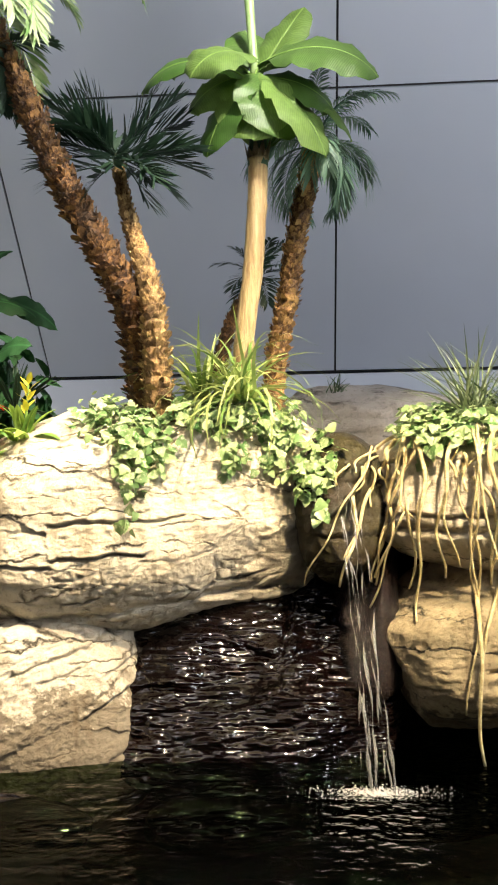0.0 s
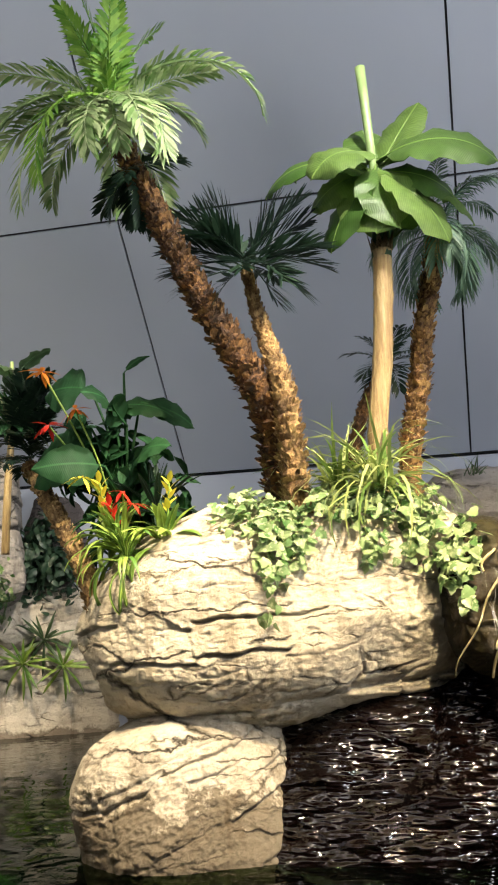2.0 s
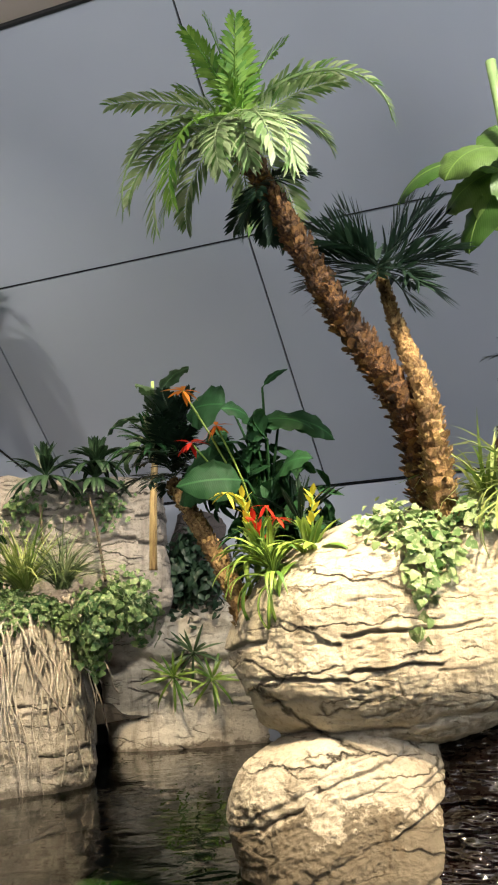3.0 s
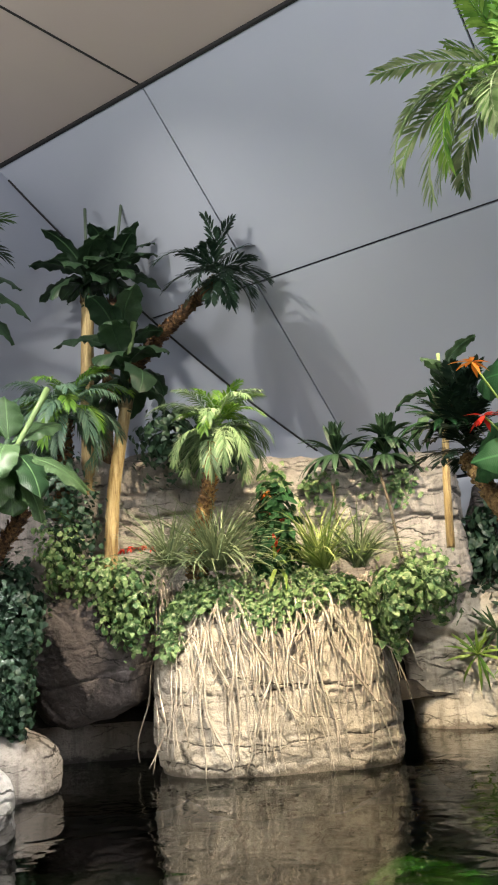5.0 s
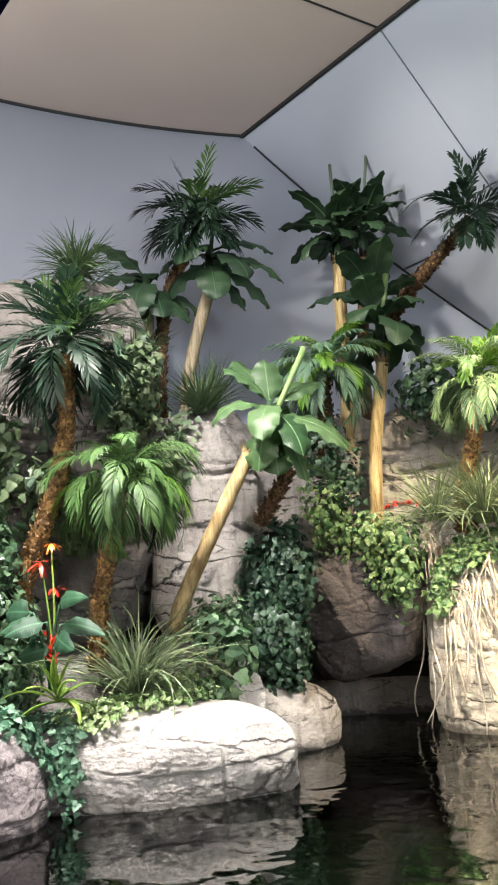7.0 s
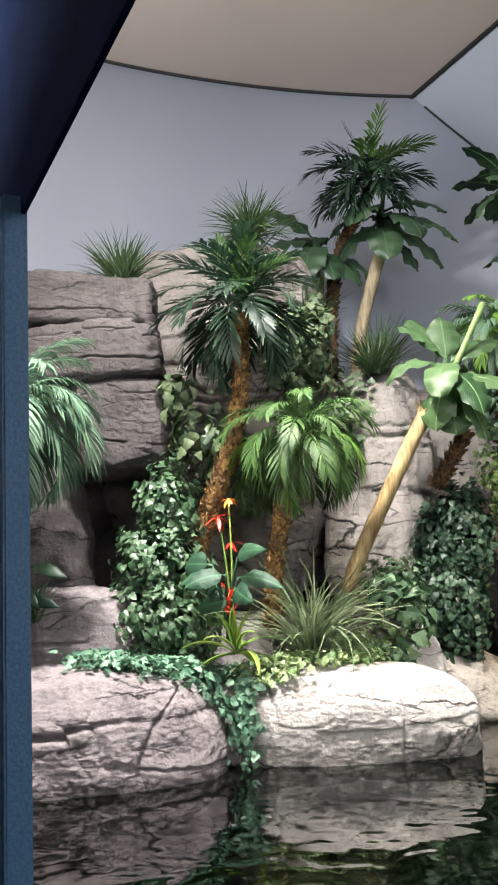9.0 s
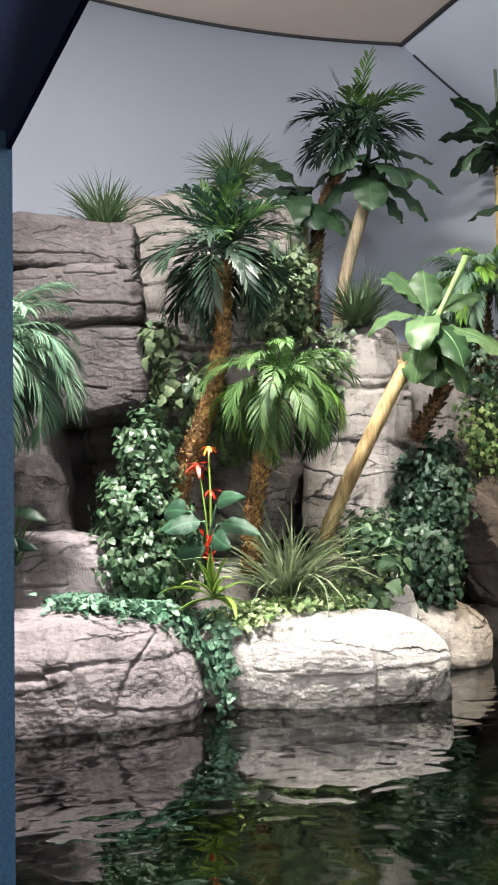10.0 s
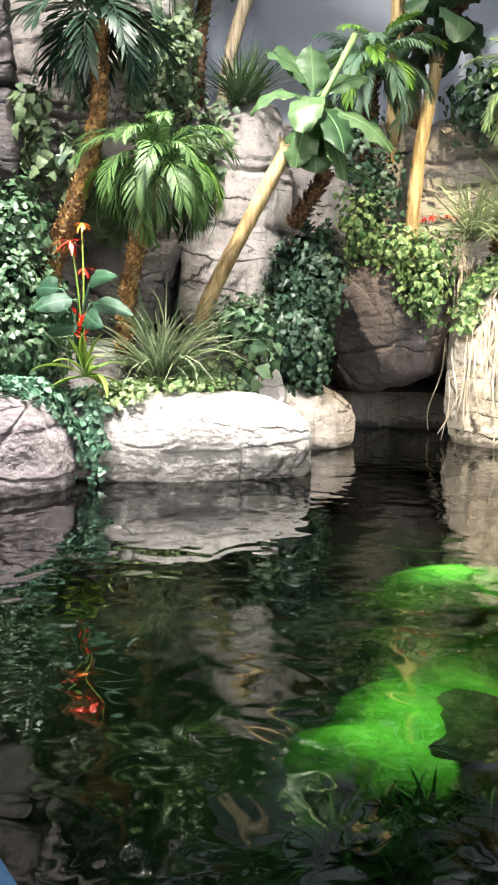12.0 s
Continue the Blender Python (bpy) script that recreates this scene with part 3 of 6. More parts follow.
def rock(label, at, half, rz=0.0, mat=None, tilt=(0, 0), power=2.6, seed=0, level=6, ledges=(), rough=0.06, strata=0.03, step=0.2, name="rock", pits=1.0, block=0.6, crack=1.0, facets=14, chip=(0.80, 0.97)):
    """A cast rock: broad faces, thin broken bedding cracks with overhanging lips, upright joints, pitted patches.
    ledges: (height in half heights, depth, width) of deep open cracks."""
    hx, hy, hz = half
    off = Vector((seed * 7.3, seed * 3.1, seed * 5.7))
    rr = random.Random(seed)
    cuts, z = [], -hz * 1.6
    while z < hz * 1.7:
        cuts.append((z, Vector((rr.uniform(0, 50), rr.uniform(0, 50), rr.uniform(0, 50))), rr.random()))
        z += step * rr.uniform(0.5, 1.7)
    levels = np.array([q[0] for q in cuts])
    planes = []
    e = power / (power - 1)
    for _ in range(facets):
        n = Vector((rr.gauss(0, 1), rr.gauss(0, 1), rr.gauss(0, 0.7))).normalized()
        reach = ((abs(n.x) * hx) ** e + (abs(n.y) * hy) ** e + (abs(n.z) * hz) ** e) ** (1 / e)
        planes.append((n, reach * rr.uniform(*chip)))

    def form(v):
        d = v.normalized()
        s = (abs(d.x) ** power + abs(d.y) ** power + abs(d.z) ** power) ** (-1 / power)
        p = Vector((d.x * s * hx, d.y * s * hy, d.z * s * hz))
        for n, far in planes:
            over = p.dot(n) - far
            if over > 0:
                p -= n * (over * 0.9)
        q = p + off
        p += d * (noise.fractal(q * 1.1, 1.0, 2.0, 3) * rough * 1.5)
        warp = noise.noise(q * 2.1) * 0.07
        dist, cells = noise.voronoi(Vector(((q.x + warp) / block, (q.y - warp) / block, (q.z + warp) * 0.45 / block)))
        h = hash01(*cells[0])
        joint = (dist[1] - dist[0]) * block
        lz = p.z + 0.09 * noise.noise(q * 0.8) + 0.03 * noise.noise(q * 2.3) + 0.014 * noise.noise(q * 8) + 0.007 * noise.noise(q * 26) + (h - 0.5) * step * 0.35
        k = max(0, min(int(np.searchsorted(levels, lz)) - 1, len(cuts) - 2))
        lo, sh, _ = cuts[k]
        hi, sh2, _ = cuts[k + 1]
        flat = Vector((d.x, d.y, d.z * 0.15))
        side = (1 - abs(d.z) ** 4) * 0.65 * crack * clamp01(1.25 - 1.3 * d.z)
        p += flat * (strata * 0.5 * (hash01(h, k) - 0.5) * side)
        vis = clamp01((noise.noise(q * 0.9 + sh) + hash01(h * 3, k) * 0.5 - 0.15) * 4) * side
        if vis:
            g = lz - lo
            p += flat * (strata * 0.9 * vis * math.exp(-g / 0.045))
            if g < 0.03:
                p -= flat * (0.06 * vis * math.exp(-(g / 0.008) ** 2))
        vis = clamp01((noise.noise(q * 0.9 + sh2) + hash01(h * 3, k + 1) * 0.5 - 0.15) * 4) * side
        if vis:
            g = hi - lz
            p -= flat * (strata * 0.35 * vis * math.exp(-g / 0.03))
            if g < 0.02:
                p -= flat * (0.05 * vis * math.exp(-(g / 0.006) ** 2))
        if joint < 0.03:
            jv = clamp01((noise.noise(q * 1.3 + Vector((9, 4, 2))) + h * 0.4 - 0.36) * 4) * crack
            p -= d * (jv * 0.03 * (1 - joint / 0.03))
        for hh, depth, w in ledges:
            g = math.exp(-((lz - hh * hz) / w) ** 2) * clamp01(0.8 + 1.4 * noise.noise(q * 0.9 + Vector((hh * 9, 0, 0))))
            p -= Vector((d.x, d.y, 0)) * (g * depth)
        pit = clamp01(0.15 + 2.0 * noise.noise(q * 1.6 + Vector((17, 1, 5))))
        p += d * (noise.fractal(q * 4.5, 0.9, 2.0, 4) * 0.014)
        p += d * (pits * (pit * 0.007 * noise.fractal(Vector((q.x * 22, q.y * 22, q.z * 44)), 0.7, 2.0, 3) + 0.005 * noise.fractal(q * 30, 0.7, 2.0, 2)))
        return p

    placed = pose(*at, tilt[0], tilt[1], rz)
    for fineness in (level, min(level, 6)):
        bm = bmesh.new()
        bmesh.ops.create_icosphere(bm, subdivisions=fineness, radius=1)
        for v in bm.verts:
            v.co = form(v.co)
        if fineness == level:
            me = bm_mesh(name, bm.copy(), mat or ROCK_GREY, True)
            o = new(name, me)
            o.matrix_world = placed
            tagged(o, label, "rock")
        if fineness == min(level, 6):
            base = len(SOLID_V)
            SOLID_V.extend(placed @ v.co for v in bm.verts)
            bm.verts.index_update()
            SOLID_F.extend(tuple(base + v.index for v in f.verts) for f in bm.faces)
            bm.free()
            break
        bm.free()
    return o


SOLID_V, SOLID_F = [], []
# front rocks round the waterfall
rock("large sand-coloured overhanging rock slab with open cracks", (-0.90, 5.10, 1.13), (1.17, 0.80, 0.60), 10, ROCK_WARM, (0, -7), 2.5, 1, 8, ((-0.70, 0.05, 0.02),), 0.045, 0.026, 0.12, chip=(0.88, 0.99))
rock("rounded sand-coloured rock at the water below the slab", (-1.36, 4.78, 0.08), (0.60, 0.60, 0.58), 14, ROCK_TAN, (0, -20), 2.7, 17, 8, ((0.60, 0.03, 0.01),), 0.05, 0.03, 0.14, chip=(0.92, 1.0), crack=0.6)
rock("sand-coloured rock ledge beside the waterfall, under ivy", (1.12, 4.82, 1.22), (0.82, 0.66, 0.38), -8, ROCK_WARM, (0, 0), 3.0, 3, 7, ((-0.4, 0.04, 0.02),), 0.05, 0.025, 0.16)
rock("brown stained rock below the ledge beside the waterfall", (1.10, 4.78, 0.50), (0.74, 0.62, 0.40), -8, ROCK_BROWN, (0, 0), 3.0, 4, 7, (), 0.06, 0.016, 0.2, crack=0.8)
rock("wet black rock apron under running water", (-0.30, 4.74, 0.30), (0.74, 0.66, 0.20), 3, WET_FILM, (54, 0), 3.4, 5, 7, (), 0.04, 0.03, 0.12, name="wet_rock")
rock("wet rock wall behind the waterfall, its shade put into near-black colour", (0.1, 5.5, 0.3), (1.9, 0.5, 1.0), 0, ROCK_WET_SHADED, (0, 0), 3.0, 6, 5, (), 0.06, 0.03, 0.15, name="wet_rock")
rock("mossy wet rock channel that feeds the waterfall", (0.15, 5.0, 1.16), (0.22, 0.62, 0.38), 0, ROCK_MOSS, (0, 0), 2.8, 7, 6, (), 0.05, 0.02, 0.13, name="channel_rock")
rock("reddish wet rock beside the falling water", (0.32, 4.95, 0.55), (0.2, 0.5, 0.5), 0, ROCK_WET_SHADED, (0, 0), 2.8, 12, 5, (), 0.05, 0.02, 0.13, name="wet_rock")
rock("low grey-brown rock hump behind the waterfall", (0.42, 6.7, 1.7), (0.75, 0.5, 0.42), 0, ROCK_STONE, (0, 0), 2.3, 8, 5, (), 0.05, 0.02, 0.17)
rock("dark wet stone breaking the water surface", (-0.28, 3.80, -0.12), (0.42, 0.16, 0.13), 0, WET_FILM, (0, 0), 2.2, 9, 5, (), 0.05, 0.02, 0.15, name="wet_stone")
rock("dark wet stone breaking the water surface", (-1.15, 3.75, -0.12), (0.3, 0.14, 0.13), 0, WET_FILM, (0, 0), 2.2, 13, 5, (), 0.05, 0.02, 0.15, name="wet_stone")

# alcove and root rock
rock("smooth grey-brown rock wall of the alcove at the water", (-3.95, 9.5, 0.45), (1.35, 0.75, 1.08), 26, ROCK_CREAM, (0, 0), 4.5, 10, 7, ((0.36, 0.14, 0.05),), 0.06, 0.012, 0.35, facets=0)
rock("pale rock bluff overhung by long roots", (-5.08, 6.45, 0.55), (1.04, 0.82, 0.98), 38.5, ROCK_BLUFF, (0, 0), 3.0, 11, 7, (), 0.05, 0.02, 0.22, chip=(0.92, 1.0))
for k, (x, y, z, hx, hz, rz) in enumerate(((-6.75, 6.35, 2.1, 0.72, 0.72, 47), (-5.95, 7.25, 2.05, 0.68, 0.70, 41), (-5.0, 7.95, 2.0, 0.75, 0.68, 33), (-4.48, 8.20, 1.95, 0.36, 0.70, 28))):
    rock("layered grey-beige rock ledge behind the plants", (x, y, z), (hx * 1.2, 0.55, hz), rz, ROCK_STONE, (0, 0), 5.0, 20 + k, 7, ((0.42, 0.07, 0.018), (0.02, 0.08, 0.02), (-0.4, 0.07, 0.018)), 0.06, 0.045, 0.17, chip=(0.88, 1.0))
# shaded recess: the shade is in the dark rock colour
rock("rock recess behind the palms, its shade painted dark", (-3.6, 9.6, 1.7), (1.2, 0.5, 0.9), 22, ROCK_CLIFF, (0, 0), 3.0, 25, 5)
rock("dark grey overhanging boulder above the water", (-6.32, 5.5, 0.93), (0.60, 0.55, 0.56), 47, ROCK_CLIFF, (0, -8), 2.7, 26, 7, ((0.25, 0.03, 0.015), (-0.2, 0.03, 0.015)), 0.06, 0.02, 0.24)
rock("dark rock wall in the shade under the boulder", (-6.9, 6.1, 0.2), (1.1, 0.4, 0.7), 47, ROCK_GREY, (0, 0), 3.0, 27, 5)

# left bank
rock("white brightly lit rounded rock at the water edge", (-5.52, 2.90, 0.11), (0.96, 0.50, 0.41), 61, ROCK_PALE, (0, 0), 3.0, 30, 8, ((-0.42, 0.08, 0.025),), 0.04, 0.02, 0.2, crack=0.7, facets=4, chip=(0.92, 1.0))
rock("pale rounded rock at the water edge", (-6.30, 4.26, 0.15), (0.66, 0.5, 0.36), 52, ROCK_STONE, (0, 0), 2.6, 52, 7, (), 0.02, 0.012, 0.26, crack=0.6, facets=0)
rock("long mauve-grey rock at the water edge, cracked", (-5.75, 1.25, 0.16), (1.0, 0.57, 0.45), 75, ROCK_MAUVE, (0, 0), 3.0, 32, 8, ((0.35, 0.07, 0.018),), 0.05, 0.02, 0.28, facets=5, chip=(0.92, 1.0), crack=0.75)
rock("mauve-grey boulder behind the long rock", (-6.3, 1.42, 0.60), (0.72, 0.42, 0.44), 76, ROCK_MAUVE, (0, 0), 2.4, 33, 7, (), 0.06, 0.02, 0.2, facets=5, chip=(0.9, 1.0))
rock("mauve-grey boulder behind the long rock", (-6.5, 0.75, 0.6), (0.5, 0.4, 0.42), 82, ROCK_MAUVE, (0, 0), 2.3, 34, 6, (), 0.06, 0.03, 0.15)
rock("grey rock terrace under the ivy", (-6.35, 2.95, 0.42), (1.3, 0.5, 0.42), 62, ROCK_GREY, (0, 0), 3.0, 35, 5)
rock("small pale rock pillar at the bank", (-5.58, 3.68, 0.46), (0.24, 0.24, 0.34), 55, ROCK_PALE, (0, 0), 2.2, 55, 7, (), 0.07, 0.03, 0.2, facets=4, crack=0.8)
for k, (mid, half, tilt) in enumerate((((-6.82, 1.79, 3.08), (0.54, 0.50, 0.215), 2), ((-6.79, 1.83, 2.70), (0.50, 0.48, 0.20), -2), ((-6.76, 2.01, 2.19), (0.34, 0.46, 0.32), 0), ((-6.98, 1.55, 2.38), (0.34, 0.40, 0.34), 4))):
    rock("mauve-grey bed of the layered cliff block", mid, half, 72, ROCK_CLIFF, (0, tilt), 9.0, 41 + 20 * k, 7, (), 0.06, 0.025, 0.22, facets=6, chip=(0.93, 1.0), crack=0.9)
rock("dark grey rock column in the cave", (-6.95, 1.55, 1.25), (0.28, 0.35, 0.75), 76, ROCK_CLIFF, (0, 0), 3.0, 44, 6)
# blackness of the cave comes from this wall's dark colour
rock("cave wall below the cliff, its shade painted dark", (-7.6, 2.0, 1.2), (1.3, 0.3, 1.2), 72, ROCK_CLIFF, (0, 0), 3.2, 45, 5)
rock("tall grey layered cliff behind the palms", (-7.2, 2.95, 2.35), (0.95, 0.5, 1.42), 65, ROCK_MID, (0, 0), 5.0, 46, 8, ((0.1, 0.07, 0.02), (0.3, 0.07, 0.018), (-0.2, 0.07, 0.02), (0.6, 0.07, 0.018), (-0.5, 0.07, 0.02)), 0.10, 0.05, 0.2, chip=(0.88, 1.0))
rock("grey rock cap of the cliff", (-7.0, 3.1, 3.55), (0.4, 0.35, 0.3), 65, ROCK_MID, (0, 0), 2.6, 47, 6)
rock("pale grey rock column with a flat top", (-6.62, 4.12, 1.75), (0.44, 0.44, 0.98), 58, ROCK_ASH, (0, 0), 4.5, 48, 7, ((0.35, 0.05, 0.02),), 0.06, 0.03, 0.22)
rock("grey rock behind the leaning trunk", (-7.2, 5.1, 1.7), (0.8, 0.5, 1.1), 52, ROCK_GREY, (0, 0), 3.2, 49, 5, (), 0.07, 0.03, 0.24)

# dark planting soil behind the rocks
bm = bmesh.new()
bmesh.ops.create_grid(bm, x_segments=60, y_segments=60, size=1)
for v in bm.verts:
    deg = -22 + (v.co.x + 1) / 2 * 118
    a = radians(deg)
    r_ = float(np.interp(deg, (-22, 14, 21, 30, 34, 44, 47, 53, 57, 60, 96), (5.2, 5.2, 9.6, 9.6, 8.3, 8.3, 8.6, 8.5, 7.2, 6.5, 6.4))) + (v.co.y + 1) / 2 * 4.0
    v.co = Vector((-math.sin(a) * r_, math.cos(a) * r_, 0.35 + 1.1 * (v.co.y + 1) / 2 + 0.1 * noise.noise(v.co * 5)))
tagged(new("ground", bm_mesh("ground", bm, SOIL, True)), "dark planting soil behind the rocks", "soil", kind="structure")

# ---------------------------------------------------------------- plants
SURFACE = BVHTree.FromPolygons(SOLID_V, SOLID_F)


def add_leaf(verts, faces, at, along, up, length, width, droop=0.3, lobes=True, fold=0.15):
    """One small leaf with a folded midrib; lobed like ivy or plain."""
    along = along.normalized()
    side = along.cross(up).normalized()
    nrm = side.cross(along).normalized()
    if lobes:
        shape = ((0.0, 0.0), (0.05, 0.42), (0.30, 0.50), (0.42, 0.34), (0.62, 0.36), (1.0, 0.0))
    else:
        shape = ((0.0, 0.0), (0.22, 0.36), (0.5, 0.46), (0.78, 0.28), (1.0, 0.0))
    b = len(verts)
    mid = []
    for s, w in shape:
        c = at + along * (s * length) - nrm * (droop * length * s * s)
        mid.append(c)
    n = len(shape)
    for k, (s, w) in enumerate(shape):
        verts.append(mid[k])
    for sgn in (1, -1):
        for k in range(1, n - 1):
            verts.append(mid[k] + side * (sgn * shape[k][1] * width) + nrm * (fold * shape[k][1] * width))
    left = [b] + [b + n + k for k in range(n - 2)] + [b + n - 1]
    right = [b] + [b + n + (n - 2) + k for k in range(n - 2)] + [b + n - 1]
    for k in range(n - 1):
        for sidev, flip in ((left, False), (right, True)):
            f = [b + k, b + k + 1, sidev[k + 1], sidev[k]]
            f = [i for j, i in enumerate(f) if i not in f[:j]]
            if len(f) > 2:
                faces.append(tuple(f[::-1] if flip else f))


def ivy(label, mat, count, size, zones, seed=0, lift=(0.01, 0.10), reach=0.35, name="ivy"):
    """Creeping ivy: leaves that lie on the nearest rock within the given zones (x, y, z, rx, ry, rz)."""
    r = random.Random(seed)
    verts, faces = [], []
    wts = [z[3] * z[4] * z[5] for z in zones]
    tries = 0
    made = 0
    while made < count and tries < count * 6:
        tries += 1
        zx, zy, zz, rx, ry, rz = r.choices(zones, [w ** 0.6 for w in wts])[0]
        d = Vector((r.gauss(0, 0.5), r.gauss(0, 0.5), r.gauss(0, 0.5)))
        if d.length > 1.15:
            continue
        q = Vector((zx + d.x * rx, zy + d.y * ry, zz + d.z * rz))
        hit, nrm, _, dist = SURFACE.find_nearest(q, reach)
        if hit is None:
            continue
        p = hit + nrm * r.uniform(*lift)
        up = (nrm + Vector((r.uniform(-0.9, 0.9), r.uniform(-0.9, 0.9), r.uniform(-0.3, 0.8)))).normalized()
        along = Vector((r.uniform(-1, 1), r.uniform(-1, 1), r.uniform(-1.3, 0.3)))
        along = along - up * along.dot(up)
        if along.length < 0.05:
            continue
        s = size * r.uniform(0.6, 1.25)
        add_leaf(verts, faces, p, along, up, s, s * 0.95, r.uniform(0.05, 0.4))
        made += 1
    o = new(name, mesh_of(name, verts, faces, mat, False))
    tagged(o, label, "ivy", kind="stuff")
    return o


def ivy_bush(label, mat, count, size, masses, seed=0, name="ivy_bush", lobes=True):
    """A hanging mass of ivy: leaves over rounded masses (x, y, z, rx, ry, rz), with stems inside."""
    r = random.Random(seed)
    verts, faces = [], []
    wts = [m[3] * m[5] for m in masses]
    size *= 0.86
    for _ in range(int(count * 1.5)):
        cx, cy, cz, rx, ry, rz = r.choices(masses, wts)[0]
        d = Vector((r.gauss(0, 1), r.gauss(0, 1), r.gauss(0, 1))).normalized()
        k = r.uniform(0.62, 1.06) * (1 + 0.75 * noise.noise(d * 2.6 + Vector((cx, cy, cz))))
        p = Vector((cx + d.x * rx * k, cy + d.y * ry * k, cz + d.z * rz * k - (r.random() ** 4) * 0.24))
        up = (d + Vector((r.uniform(-0.5, 0.5), r.uniform(-0.5, 0.5), r.uniform(0, 0.8)))).normalized()
        along = Vector((r.uniform(-0.8, 0.8), r.uniform(-0.8, 0.8), r.uniform(-1.4, 0.0)))
        along = along - up * along.dot(up)
        if along.length < 0.05:
            continue
        s = size * r.uniform(0.65, 1.25)
        add_leaf(verts, faces, p, along, up, s, s * (0.95 if lobes else 0.6), r.uniform(0.1, 0.5), lobes)
    o = new(name, mesh_of(name, verts, faces, mat, False))
    tagged(o, label, "ivy", kind="stuff")
    return o


def frond_mesh(mat, length, pairs, leaflet, width, start, droop, seed, fan=55.0, hang=0.35):
    """A feather frond: a bending rib with two rows of narrow leaflets. start: first elevation; droop: degrees lost to the tip."""
    r = random.Random(seed)
    verts, faces = [], []
    n = 14
    pts = [Vector((0, 0, 0))]
    for i in range(n):
        e = radians(start - droop * ((i + 0.5) / n) ** 1.25)
        pts.append(pts[-1] + Vector((math.cos(e), 0, math.sin(e))) * (length / n))
    tv, tf = tube(pts, [0.009 * (1 - 0.75 * i / n) * (length / 0.7) for i in range(n + 1)], 5)
    verts += tv
    faces += tf
    for k in range(pairs):
        s = 0.14 + 0.86 * (k + 0.5) / pairs
        u = s * n
        i = min(int(u), n - 1)
        p = pts[i].lerp(pts[i + 1], u - i)
        t = (pts[i + 1] - pts[i]).normalized()
        upv = Vector((0, 1, 0)).cross(t) * -1
        ll = leaflet * (0.45 + 0.55 * math.sin(math.pi * min(1, 0.12 + s * 0.86))) * r.uniform(0.88, 1.1)
        for sg in (1, -1):
            a = radians(fan * (1.05 - 0.5 * s) + r.uniform(-6, 6))
            d = (t * math.cos(a) + Vector((0, sg, 0)) * math.sin(a) + upv * r.uniform(0.02, 0.3)).normalized()
            w = width * r.uniform(0.85, 1.15)
            sd = d.cross(upv).normalized()
            b = len(verts)
            m1, m2, tip = p + d * ll * 0.35, p + d * ll * 0.72, p + d * ll
            m1, m2, tip = m1 - Vector((0, 0, hang * ll * 0.06)), m2 - Vector((0, 0, hang * ll * 0.3)), tip - Vector((0, 0, hang * ll * 0.72))
            verts += [p, m1 + sd * w, m1 - sd * w, m2 + sd * w * 0.8, m2 - sd * w * 0.8, tip]
            faces += [(b, b + 1, b + 2), (b + 1, b + 3, b + 4, b + 2), (b + 3, b + 5, b + 4)]
    return mesh_of("frond", verts, faces, mat, False)


def shaggy_trunk(points, r0, r1, mat, seed=0, flakes=320, shag=0.2):
    """Palm trunk: rings of old leaf bases with torn flakes standing off."""
    r = random.Random(seed)
    pts = bend(points, 40)
    n = len(pts)
    length = sum((b - a).length for a, b in zip(pts, pts[1:]))
    rows = max(12, int(length / 0.022))
    pts = bend(points, rows)
    rad = [(r0 + (r1 - r0) * (i / rows) ** 0.8) * (1 + shag * 0.6 * ((i % 3) / 2 - 0.5)) for i in range(rows + 1)]
    verts, faces = tube(pts, [0.9 * v for v in rad], 12, shag, seed)

    def flake(i, w, wide, tall, off, skew):
        p = pts[i]
        t = (pts[min(i + 1, rows)] - pts[max(i - 1, 0)]).normalized()
        a = t.cross(Vector((0.31, 0.95, 0.07))).normalized()
        d = a * math.cos(w) + t.cross(a) * math.sin(w)
        sd = (t.cross(d).normalized() + t * skew).normalized()
        c = p + d * rad[i] * 0.86
        k = len(verts)
        lip = c + d * off + t * tall
        verts.extend((c - sd * wide - t * tall * 0.5, c + sd * wide - t * tall * 0.5, lip - sd * wide * 0.75 - t * tall * r.uniform(0, 0.35), lip + d * off * 0.25 + t * tall * r.uniform(-0.1, 0.3), lip + sd * wide * 0.75 - t * tall * r.uniform(0, 0.35), c + t * tall * 0.55))
        faces.extend(((k, k + 3, k + 2), (k, k + 1, k + 3), (k + 1, k + 4, k + 3), (k + 2, k + 3, k + 5), (k + 3, k + 4, k + 5)))

    ring = 9
    for i in range(0, rows, 2):
        for k in range(ring):
            w = 6.2832 * (k + 0.5 * (i // 2 % 2)) / ring + r.uniform(-0.2, 0.2)
            flake(i, w, rad[i] * r.uniform(0.26, 0.46), 0.020 * r.uniform(0.7, 1.3), rad[i] * r.uniform(0.16, 0.36), r.uniform(-0.5, 0.5))
    for _ in range(flakes):
        i = int(r.random() * (rows - 1))
        flake(i, r.uniform(0, 6.283), rad[i] * r.uniform(0.08, 0.2), 0.018 * r.uniform(0.6, 1.4), rad[i] * r.uniform(0.2, 0.42), r.uniform(-0.9, 0.9))
    return mesh_of("trunk", verts, faces, mat, False)


